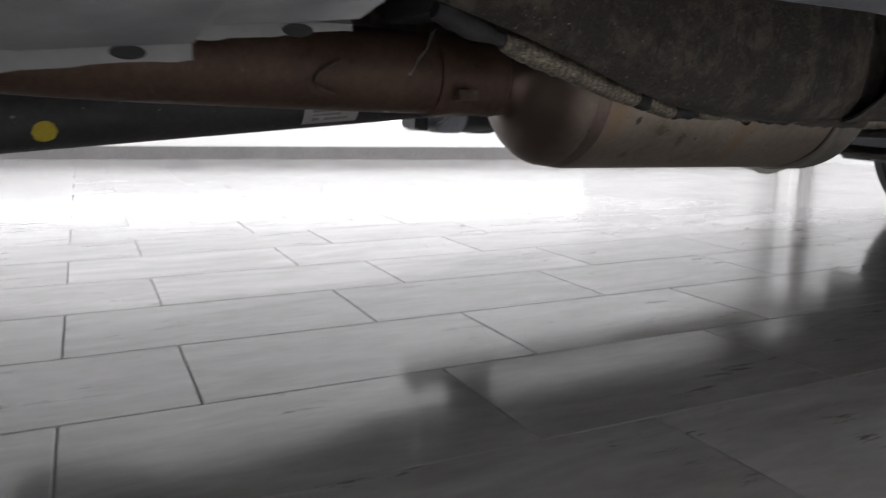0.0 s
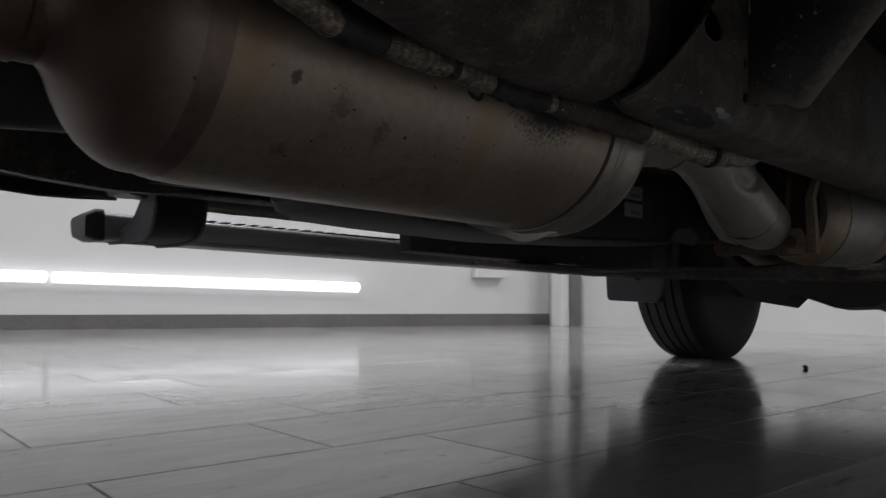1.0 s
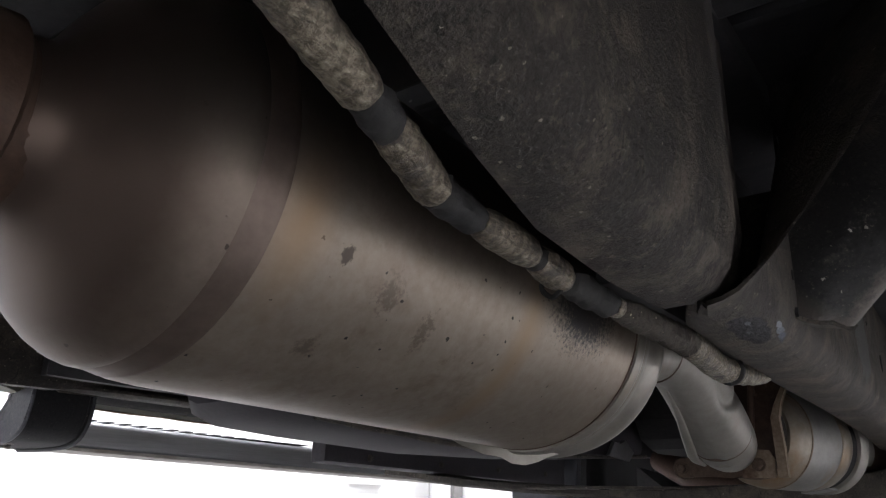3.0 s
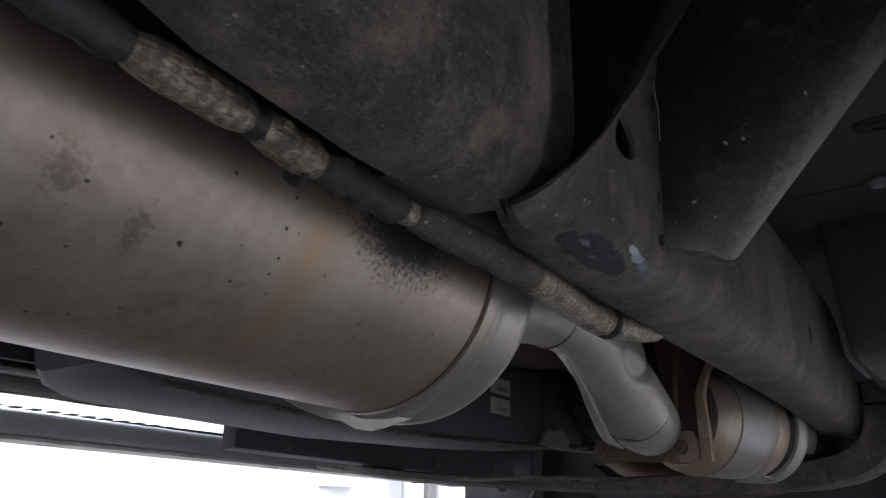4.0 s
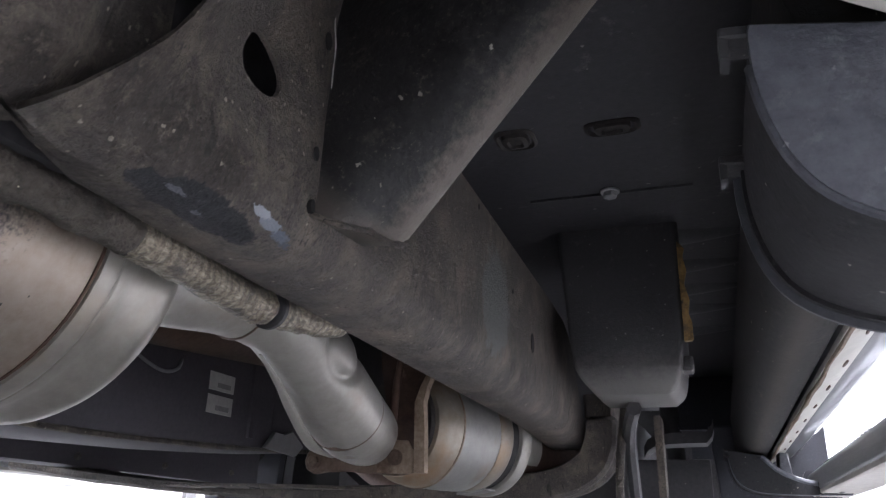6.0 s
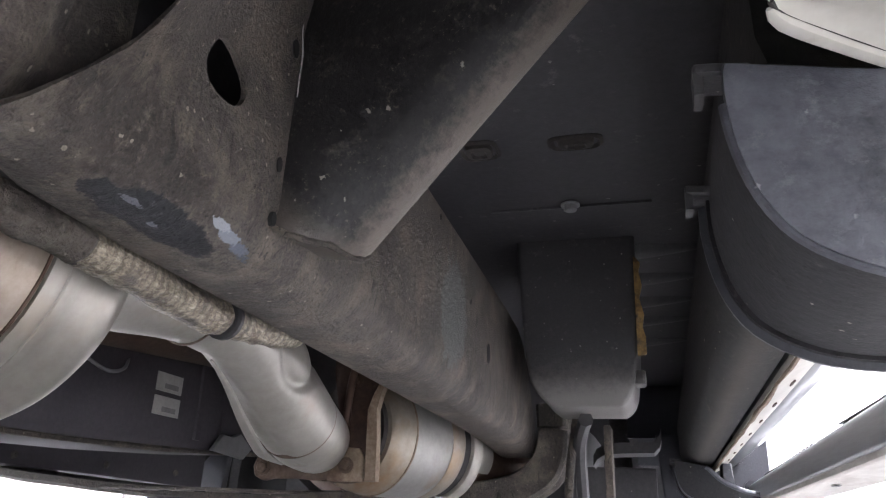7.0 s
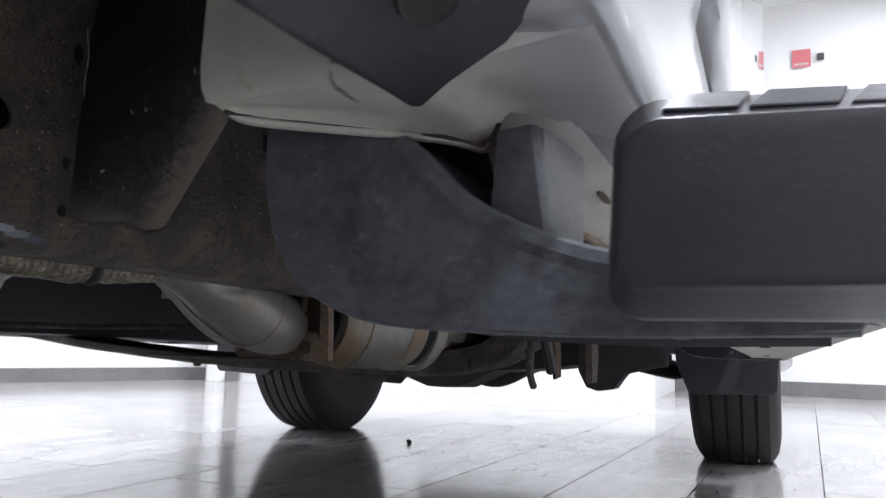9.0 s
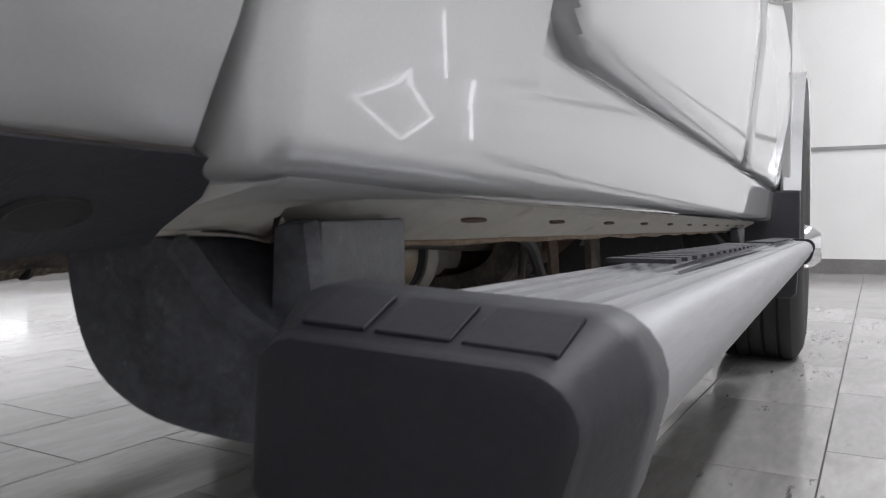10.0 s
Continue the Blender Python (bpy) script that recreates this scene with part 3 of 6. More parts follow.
def tube_lamp(a, b, z, z2, radius):
    lamp = thing("tube_lamp", "long glowing white tube lamp low on the wall", "lamp", group="tubes on the wall")
    a, b = a + Vector((0, 0, z)), b + Vector((0, 0, z2))
    d = (b - a).normalized()
    n = -OUT
    off = n * 0.06
    prof = [(0.0, radius * 0.5), (0.008, radius * 0.85), (0.02, radius)]
    length = (b - a).length
    part("diffuser", lathe(prof + [(length - 0.02, radius), (length - 0.008, radius * 0.85), (length, radius * 0.5)], a + off, d, 20), TUBE, lamp, smooth=True)
    part("housing", loft([[p + o + Vector((0, 0, h)) for o, h in ((n * 0.0, -0.02), (n * 0.03, -0.02), (n * 0.03, 0.02), (n * 0.0, 0.02))] for p in (a + d * 0.03, b - d * 0.03)]), GREY, lamp)
    return lamp


TUBE_AT = [2.045, 4.565, 7.085, 9.2]
for t0, t1 in zip(TUBE_AT, TUBE_AT[1:]):
    tube_lamp(WA + ALONG * (t0 + 0.016), WA + ALONG * (t1 - 0.016), 0.355 + 0.02 * (t0 - 2.045), 0.355 + 0.02 * (t1 - 2.045), 0.046)

def bar_lamp(parent, a, b, radius=0.016):
    """One straight glowing tube between two places."""
    a, b = Vector(a), Vector(b)
    length = (b - a).length
    part("diffuser", lathe([(0.0, radius * 0.6), (0.006, radius), (length - 0.006, radius), (length, radius * 0.6)], a, b - a, 16), LED, parent, smooth=True)


diamond = thing("diamond_lamp", "white glowing tubes set in a diamond on the wall", "lamp")
corners = [(4.13, 2.55, 0.95), (4.13, 3.08, 0.50), (4.13, 2.66, 0.06), (4.13, 1.84, 0.50)]
for a, b in zip(corners, corners[1:] + corners[:1]):
    bar_lamp(diamond, a, b)
for p in corners:
    part("mount", box(4.12, 4.20, p[1] - 0.012, p[1] + 0.012, p[2] - 0.012, p[2] + 0.012, 0.003), GREY, diamond)
upright = thing("wall_tube_lamp", "upright white glowing tube on the wall", "lamp")
bar_lamp(upright, (4.13, 3.74, 1.02), (4.13, 3.98, 0.30), 0.022)
part("mount", box(4.12, 4.20, 3.84, 3.88, 0.64, 0.68, 0.004), GREY, upright)
slant = thing("wall_tube_lamp", "short slanted white glowing tube on the wall", "lamp")
bar_lamp(slant, (4.13, 2.80, 1.30), (4.13, 3.18, 0.98))
part("mount", box(4.12, 4.20, 2.97, 3.01, 1.12, 1.16, 0.004), GREY, slant)

for lx, ly, power in LAMPS:
    lamp = thing("ceiling_lamp", "flat white ceiling lamp with a glowing panel", "lamp", (lx, ly, CEIL), "ceiling lamps")
    part("frame", box(-0.17, 0.17, -0.70, 0.70, -0.06, 0.0, 0.006), GREY, lamp)
    part("diffuser", box(-0.14, 0.14, -0.67, 0.67, -0.075, -0.061), PANEL, lamp)

# ---- the truck ----
truck = thing("pickup_truck", "silver-white pickup truck with black trim and running boards, parked on tiles", "truck")


def rake(y):
    """The chassis drops slightly to the front."""
    return -0.018 * (y + 2.6)


def plate_edge(z):
    """Where the slanted rear edge of the rail's outer plate lies at a height."""
    zs = [0.430, 0.436, 0.454, 0.475, 0.495, 0.519, 0.560, 0.605, 0.680, 0.745]
    ys = [-2.752, -2.748, -2.737, -2.720, -2.699, -2.671, -2.630, -2.587, -2.516, -2.453]
    return float(np.interp(z, zs, ys))


def rail_plate(s, material):
    """Outer plate whose slanted rear edge flares outwards, more and more with height; one oval hole."""
    low = 0.4375
    skin_line = [(0.455, low + 0.0002, 0, -1), (0.464, low + 0.001, 0.1, -1), (0.474, low + 0.005, 0.45, -0.9), (0.482, low + 0.012, 0.7, -0.7), (0.4885, low + 0.024, 0.93, -0.35), (0.4915, low + 0.040, 1, -0.1)]
    skin_line += [(0.492, z, 1, 0) for z in (0.49, 0.505, 0.52, 0.535, 0.55, 0.575, 0.60, 0.63, 0.66, 0.69, 0.72, 0.74)]
    columns = []
    for k, v in enumerate((0.0, 0.05, 0.12, 0.2, 0.3, 0.42, 0.56, 0.70, 0.85, 1.0, 1.5, 2.0)):
        outer, inner = [], []
        for x, z, nx, nz in skin_line:
            old = plate_edge(z) if x > 0.461 else -2.747 + (0.464 - x) * 3.5
            lip = float(np.interp(z, (0.470, 0.49, 0.51, 0.53, 0.74), (-2.724, -2.718, -2.719, -2.720, -2.722))) if z > 0.470 else old
            root = old + float(np.interp(z, (0.46, 0.52), (0.045, 0.032)))
            end = -2.44
            y = lip + (root - lip) * v if v <= 1 else root + (end - root) * (v - 1) * (0.9 if v < 2 else 1.0)
            y = min(y, end + 0.0004 * k)
            reach = float(np.interp(z, (0.4375, 0.45, 0.4625, 0.475, 0.49, 0.51, 0.53, 0.56, 0.60, 0.65, 0.74), (0.004, 0.008, 0.012, 0.018, 0.028, 0.046, 0.064, 0.087, 0.115, 0.150, 0.21)))
            f = max(0.0, 1 - v) ** 1.8 * reach
            lean = 0.0 if nx > 0.9 else 0.4
            outer.append((s * (x + nx * f), y, z + nz * f * lean))
            inner.append((s * (x + nx * f - nx * 0.004), y + 0.0015 * nx, z + nz * f * lean + 0.004 * -nz))
        columns.append(outer + inner[::-1])
    plate = part("rail_plate", loft(columns), material, truck, "dusty black frame plate with a bent lip", True)
    cut = bmesh.new()
    bmesh.ops.create_cone(cut, cap_ends=True, segments=28, radius1=0.0165, radius2=0.0165, depth=0.12)
    bmesh.ops.transform(cut, matrix=Matrix.Translation((s * 0.49, -2.627, 0.528)) @ Matrix.Diagonal((1, 1.37, 0.97, 1)) @ Matrix.Rotation(radians(90), 4, "Y"), verts=cut.verts)
    mesh = bpy.data.meshes.new("cutter")
    cut.to_mesh(mesh)
    cut.free()
    cutter = new("cutter", mesh)
    carve = plate.modifiers.new("hole", "BOOLEAN")
    carve.object, carve.operation = cutter, "DIFFERENCE"
    done = bpy.data.meshes.new_from_object(plate.evaluated_get(bpy.context.evaluated_depsgraph_get()))
    plate.modifiers.clear()
    plate.data = done
    bpy.data.objects.remove(cutter)


def frame_rail(s, material):
    """Box rail: it tapers off at the front and carries the lipped plate at its rear."""
    rows = [(-2.452, 0.637), (-2.2, 0.630), (-1.95, 0.622), (-1.80, 0.618), (-1.70, 0.615), (-1.655, 0.602), (-1.61, 0.568), (-1.565, 0.522), (-1.525, 0.487), (-1.49, 0.462), (-1.468, 0.450), (-1.456, 0.443)]
    sections = []
    for y, top in rows:
        low = 0.4375 + rake(y - 0.155) * 0.6 - 0.010 * max(0.0, min(1.0, (y + 1.75) / 0.22))
        end = max(0.0, min(1.0, (y + 1.80) / 0.33))
        xi, xo = 0.418, 0.492 - 0.002 * end ** 2
        k = min(1.0, (top - low) / 0.09)
        r = min(0.005 + 0.012 * end, (top - low) * 0.3)
        sections.append([(s * xi, y, low + 0.004 * k), (s * (xi + 0.008), y, low), (s * (xo - 0.028), y, low + 0.001), (s * (xo - 0.018), y, low + 0.005 * k), (s * (xo - 0.010), y, low + 0.012 * k), (s * (xo - 0.0035), y, low + 0.024 * k), (s * (xo - 0.0005), y, low + 0.040 * k), (s * xo, y, top - r), (s * (xo - 0.3 * r), y, top - 0.3 * r), (s * (xo - r), y, top), (s * (xi + 0.006), y, top)])
    part("frame_rail", loft(sections), material, truck, "dusty black steel frame rail", True)
    rail_plate(s, material)
    secs = []
    for y, low in ((-2.69, 0.446), (-2.725, 0.446), (-2.745, 0.4385), (-2.76, 0.436), (-2.85, 0.434), (-2.95, 0.441), (-3.03, 0.451), (-3.12, 0.470), (-3.20, 0.496), (-3.28, 0.523), (-3.40, 0.556), (-3.9, 0.61), (-4.9, 0.62)):
        e = 0.010 if y > -2.73 else 0.0
        xi, xo = 0.426 + e + 0.03 * min(1.0, max(0.0, (-2.95 - y) / 0.2)), 0.492 - e + 0.01 * min(1.0, max(0.0, (-2.75 - y) / 0.1))
        secs.append([(s * xi, y, low + 0.010), (s * (xi + 0.006), y, low + 0.001), (s * (xo - 0.035), y, low + 0.002), (s * (xo - 0.020), y, low + 0.010), (s * (xo - 0.008), y, low + 0.026), (s * xo, y, low + 0.06), (s * xo, y, 0.692), (s * xi, y, 0.692)])
    part("rear_rail", loft(secs), REAR, truck, "dusty black rear rail box", True)
    part("front_rail", loft([[(s * 0.40, y, z), (s * 0.46, y, z), (s * 0.46, y, z + 0.14), (s * 0.40, y, z + 0.14)] for y, z in ((-1.7, 0.455), (-1.2, 0.45), (-0.6, 0.47), (0.2, 0.50), (0.8, 0.50))]), BLACK, truck)
    part("rail_floor", loft([[(s * xi, y, low + 0.004), (s * (xi + 0.008), y, low), (s * 0.459, y, low + 0.0004), (s * 0.459, y, low + 0.004), (s * xi, y, low + 0.008)] for y, xi, low in ((-2.752, 0.455, 0.4395), (-2.72, 0.440, 0.4380), (-2.68, 0.426, 0.4375), (-2.6, 0.420, 0.4376), (-2.4525, 0.418, 0.4376))]), material, truck, "bottom strip of the rail", True)
    part("inner_web", box(s * 0.40, s * 0.416, -2.80, -1.6, 0.45, 0.69), BLACK, truck, "dark inner web of the rail")
    part("rail_lid", box(s * 0.40, s * 0.49, -2.80, -2.40, 0.695, 0.72), BLACK, truck)


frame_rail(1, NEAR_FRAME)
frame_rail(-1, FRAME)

# outrigger that carries the cab
def outrigger(s):
    """Pressed box that rises out of the rail, up and outwards, on a rounded dusty ridge."""
    tip, way = Vector((0.5298, -2.4973, 0.4605)), Vector((0.7125, -0.2246, 0.6648))
    body = []
    for k, squeeze in ((-0.0015, 0.97), (0.0, 1.0), (0.006, 1.0), (0.02, 1.0), (0.05, 1.0), (0.10, 1.0), (0.16, 1.0), (0.23, 1.0), (0.30, 1.0), (0.37, 1.0)):
        up = max(0.0, k)
        r = tip + way * k
        lift = min(0.030, 0.006 + up * 0.45)
        root = Vector((0.489, -2.553 + 0.016 * up / 0.37, r.z + lift))
        front = Vector((0.489, -2.478, r.z + lift * 1.8))
        # rear face: bulges slightly, then rolls over the ridge
        fold = r + Vector((-0.016, -0.024, 0.004))
        face = [root.lerp(fold, u) + Vector((0.004, -0.007, -0.005)) * math.sin(math.pi * u) * (1.0 if up < 0.01 else 0.55) for u in (0.0, 0.2, 0.4, 0.6, 0.8)]
        roll = [fold, r + Vector((-0.0095, -0.0165, 0.0005)), r + Vector((-0.0045, -0.0095, -0.0008)), r + Vector((-0.001, -0.003, 0.0)), r + Vector((0.0008, 0.003, 0.004)), r + Vector((-0.001, 0.0065, 0.012)), r + Vector((-0.005, 0.008, 0.026))]
        ring = face + roll + [front]
        mid = sum(ring, Vector()) / len(ring)
        body.append([mid + (p - mid) * squeeze for p in ring])
    # the mesh lies in a frame of its own, with x along the ridge
    along = Vector((s * way.x, way.y, way.z)).normalized()
    across = along.cross(Vector((0, 0, 1))).normalized()
    own = Matrix((along, across, along.cross(across))).transposed().to_4x4()
    own.translation = (s * tip.x, tip.y, tip.z)
    back = own.inverted()
    side = lambda rings: [[back @ Vector((s * p.x, p.y, p.z)) for p in ring] for ring in rings]
    rigger = part("cab_outrigger", loft(side(body)), OUTRIG, truck, "black cab mount outrigger with a dusty ridge", True)
    rigger.matrix_world = own
    bead = [Vector((s * p.x, p.y, p.z)) for p in body[1][:10]]
    part("weld_bead", sweep([(p.x, p.y - 0.0008, p.z - 0.0006, 0.0022) for p in bead], 6, 3, wobble=0.5), FRAME, truck, "dusty weld bead round the foot of the outrigger", True)
    part("sealant_line", sweep([(s * (0.4935 + 0.001 * math.sin(z * 90)), -2.549 + 0.0012 * math.sin(z * 140), z, 0.0005) for z in np.linspace(0.548, 0.655, 18)], 5, 2, wobble=0.9), PAPER if s > 0 else FRAME, truck, "thin pale sealant line", True)


outrigger(1)
outrigger(-1)

# slots in the near rail
for y, z, k in ((-2.556, 0.592, 0.75), (-2.559, 0.505, 0.55), (-2.558, 0.469, 0.5), (-2.20, 0.615, 0.4), (-1.942, 0.517, 1.45), (-2.05, 0.56, 0.35)):
    slot = lathe([(-0.002, 0.0055), (0.0010, 0.0055)], (0, 0, 0), (1, 0, 0), 14)
    for v in slot.verts:
        v.co = (0.492 + v.co.x, y + v.co.y * k, z + v.co.z * 1.7 * k)
    part("rail_slot", slot, RUBBER, truck)


# ---- exhaust ----
MX, MZ, MR = 0.195, 0.488, 0.140


def mz(y):
    return MZ + rake(y) - 0.004


def muffler_ring(y, r, x=MX, dz=0.0, count=72):
    """Oval ring: the lower half is a little flatter, and the sheet faintly uneven."""
    ring = []
    for k in range(count):
        c, w = math.cos(2 * math.pi * k / count), math.sin(2 * math.pi * k / count)
        rr = r * (1 + 0.003 * noise.noise(Vector((c * 2.2, y * 6, w * 2.2))))
        ring.append((x + rr * c, y, mz(y) + dz + rr * w * (0.935 if w < 0 else 1.0)))
    return ring


shell = [(-3.150, 0.054), (-3.137, 0.056), (-3.129, 0.063), (-3.121, 0.076), (-3.113, 0.092), (-3.103, 0.108), (-3.093, 0.120), (-3.082, 0.1285), (-3.072, 0.1335), (-3.066, 0.1350), (-3.062, 0.1345), (-3.050, 0.1345), (-3.046, 0.1365), (-3.036, 0.139), (-3.02, MR)]
shell += [(float(y), MR) for y in np.linspace(-2.98, -2.56, 15)] + [(-2.552, MR)]
# the drum's dark upper band is shade held in its colour
muffler = part("muffler", loft([muffler_ring(y, r) for y, r in shell]), STEEL, truck, "tan heat-tinted steel muffler drum, upper side coloured darker as shade", True)
part("end_band", loft([muffler_ring(y, MR + r) for y, r in ((-2.5555, -0.006), (-2.5545, 0.0028), (-2.550, 0.0052), (-2.544, 0.0054), (-2.5405, 0.0046), (-2.5395, 0.0036), (-2.5385, 0.0046), (-2.533, 0.0044), (-2.527, 0.0022), (-2.520, 0.0008), (-2.512, 0.0022), (-2.503, 0.0046), (-2.494, 0.0052), (-2.485, 0.0034), (-2.476, -0.0015), (-2.467, -0.009), (-2.458, -0.019), (-2.448, -0.033), (-2.437, -0.050), (-2.424, -0.068), (-2.408, -0.082), (-2.39, -0.090))]), BAND, muffler, "bright steel end cone with a rolled band", True)
part("seam_line", loft([muffler_ring(y, MR + r) for y, r in ((-2.5585, 0.0002), (-2.558, 0.0009), (-2.5562, 0.0009), (-2.5552, -0.001))]), BROWN, muffler, "dark gap at the end band", True)
# torn weld flange that hangs below the end of the drum
lip = []
for x, y, drop, thick in ((0.100, -2.600, -0.001, 0.001), (0.115, -2.592, 0.003, 0.0015), (0.132, -2.582, 0.005, 0.002), (0.150, -2.570, 0.006, 0.002), (0.166, -2.557, 0.005, 0.002), (0.174, -2.548, 0.009, 0.003), (0.184, -2.536, 0.009, 0.003), (0.194, -2.524, 0.005, 0.002), (0.206, -2.512, -0.001, 0.001)):
    base = mz(y) - 0.935 * math.sqrt(max(0.0, (MR + 0.004) ** 2 - (x - MX) ** 2))
    lip.append([(x - 0.008, y - 0.003, base + 0.006), (x - 0.003, y - 0.004, base - drop), (x + 0.002, y - 0.002, base - drop - thick), (x + 0.008, y + 0.003, base - drop + thick), (x + 0.010, y + 0.004, base + 0.006)])
part("band_lip", loft(lip), BAND, muffler, "torn weld flange under the drum", True)
part("seam_ring", loft([muffler_ring(y, r) for y, r in ((-3.064, 0.1340), (-3.062, 0.1352), (-3.050, 0.1354), (-3.046, 0.1372), (-3.043, 0.1378), (-3.041, 0.1370))]), SEAM, muffler, "dark heat-blued seam ring", True)
part("tail_pipe", sweep([(MX, -3.140, mz(-3.14), 0.0535), (MX, -3.26, mz(-3.2) + 0.002, 0.0545), (MX - 0.005, -3.45, 0.502, 0.055), (MX - 0.02, -3.8, 0.517, 0.055), (MX - 0.05, -4.3, 0.56, 0.047), (MX + 0.2, -4.9, 0.56, 0.047)], 28), BROWN, truck, "brown scaled tail pipe", True)
part("pipe_collar", lathe([(0, 0.0545), (0.001, 0.0575), (0.004, 0.0585), (0.028, 0.0580), (0.032, 0.0560), (0.075, 0.0555), (0.092, 0.0575), (0.104, 0.0585), (0.108, 0.054)], (MX, -3.262, mz(-3.2) + 0.002), (0, 1, 0), 32), BROWN, truck, "clamped pipe collar", True)
part("clamp_mark", sweep([(MX + 0.056 * math.cos(a), -3.412 + 0.022 * math.cos(b), 0.498 + 0.056 * math.sin(a), 0.0022) for a, b in ((0.15, 1.2), (0.0, 1.9), (-0.15, 2.6), (-0.32, 3.3), (-0.48, 4.0), (-0.6, 4.9))], 6, 4), RUST, truck, "curved weld mark on the tail pipe", True)
part("clamp_screw", box(MX + 0.045, MX + 0.07, -3.245, -3.215, mz(-3.2) - 0.035, mz(-3.2) - 0.02, 0.003), RUST, truck)

# inlet pipe and elbow
def pressed_elbow():
    """Two pressed half shells: a bent pipe with a round dome in a sunken ring, and a crease along its side."""
    bm = sweep([(0.225, -2.44, 0.497, 0.054), (0.230, -2.40, 0.499, 0.050), (0.234, -2.36, 0.501, 0.047), (0.246, -2.29, 0.504, 0.043), (0.255, -2.22, 0.499, 0.044), (0.256, -2.14, 0.474, 0.049), (0.252, -2.06, 0.438, 0.052), (0.245, -1.99, 0.414, 0.053), (0.238, -1.935, 0.405, 0.050), (0.232, -1.900, 0.404, 0.046), (0.229, -1.882, 0.404, 0.036)], 112, 26)
    centre, out = Vector((0.305, -2.122, 0.484)), Vector((0.93, -0.30, -0.10)).normalized()
    bmesh.ops.recalc_face_normals(bm, faces=bm.faces)
    bm.normal_update()
    push = []
    for v in bm.verts:
        q = v.co - centre
        flat = q - out * q.dot(out)
        d, facing = flat.length, max(0.0, v.normal.dot(out))
        ring = math.exp(-((d - 0.040) / 0.0085) ** 2)
        dome = 0.5 + 0.5 * math.cos(math.pi * min(1.0, d / 0.036))
        # a shallow valley from the dome down towards the end of the elbow
        valley = math.exp(-((v.co.x - 0.236 - 0.045 * (v.co.y + 2.2)) / 0.010) ** 2) * max(0.0, -v.normal.z) * (1.0 if -2.24 < v.co.y < -1.99 else 0.0)
        push.append(min(1.0, facing * 1.6) * (0.0055 * dome - 0.0055 * ring) - 0.0035 * valley)
    for v, p in zip(bm.verts, push):
        v.co += v.normal * p
    return bm


part("inlet_pipe", pressed_elbow(), BRIGHT, truck, "dull grey pressed steel elbow pipe", True)
part("elbow_seam", lathe([(-0.0018, 0.0505), (-0.001, 0.0538), (0.001, 0.0538), (0.0018, 0.0505)], (0.2462, -2.005, 0.4180), (-0.10, 0.93, -0.33), 48), SEAM, truck, "weld seam round the elbow", True)
part("elbow_flange", sweep([(0.240, -2.215, 0.457, 0.002), (0.235, -2.165, 0.433, 0.005), (0.227, -2.115, 0.407, 0.007), (0.217, -2.065, 0.387, 0.008), (0.205, -2.010, 0.373, 0.008), (0.202, -1.950, 0.366, 0.004)], 8, 5, 0.6), BRIGHT, truck, "folded edge of the elbow shell", True)
part("pipe_joint", lathe([(-0.0012, 0.0425), (-0.0008, 0.0442), (0.0008, 0.0442), (0.0012, 0.0425)], (0.2475, -2.275, 0.503), (0.12, 1, -0.06), 32), SEAM, truck, "thin pipe joint", True)
flange = part("pipe_flange", prism([(0.124, 0.366), (0.128, 0.352), (0.142, 0.345), (0.158, 0.349), (0.19, 0.355), (0.23, 0.352), (0.252, 0.345), (0.275, 0.344), (0.300, 0.348), (0.304, 0.365), (0.298, 0.386), (0.24, 0.392), (0.19, 0.388), (0.165, 0.380), (0.145, 0.385), (0.130, 0.380)], "y", -1.892, -1.874, 0.005, 3), RUST, truck, "rusty two-bolt exhaust flange", True)
# hanger: a broad rust-brown plate that narrows to the bolt, with a pale upright rib
hanger = part("hanger_bracket", prism([(0.258, 0.349), (0.306, 0.349), (0.312, 0.40), (0.312, 0.455), (0.326, 0.480), (0.350, 0.515), (0.345, 0.560), (0.245, 0.560), (0.250, 0.500), (0.264, 0.445), (0.262, 0.400), (0.254, 0.372)], "y", -1.902, -1.893, 0.003, 2), HANGER, truck, "rust-brown exhaust hanger bracket", True)
part("upright_rib", loft([[(x0, -1.913 + dy, z), (x1, -1.911 + dy, z), (x1, -1.895 + dy, z), (x0, -1.895 + dy, z)] for x0, x1, dy, z in ((0.312, 0.327, 0.0, 0.347), (0.311, 0.326, 0.0, 0.40), (0.310, 0.323, 0.0, 0.445), (0.318, 0.328, 0.0, 0.468), (0.334, 0.341, 0.002, 0.50), (0.347, 0.353, 0.004, 0.54))]), PALE_RUST, hanger, "pale folded rib of the bracket", True)
part("bolt_plate", prism([(0.252, 0.346), (0.308, 0.346), (0.309, 0.376), (0.300, 0.392), (0.268, 0.394), (0.254, 0.380)], "y", -1.907, -1.903, 0.002), PALE_RUST, hanger, "pale rusty bolt plate", True)
bolt("flange_bolt", (0.281, -1.908, 0.368), (0, -1, 0.05), 0.0085, RUST, truck)
bolt("flange_bolt", (0.143, -1.893, 0.364), (0, -1, 0.05), 0.0085, RUST, truck)
part("hanger_rod", sweep([(0.272, -1.906, 0.395, 0.006), (0.276, -1.909, 0.43, 0.006), (0.280, -1.909, 0.48, 0.006), (0.285, -1.900, 0.53, 0.006)], 10, 4), BROWN, truck, "brown hanger rod", True)
CA, CB = Vector((0.235, -1.862, 0.426)), Vector((0.365, -1.50, 0.415))
caxis = (CB - CA).normalized()
clen = (CB - CA).length
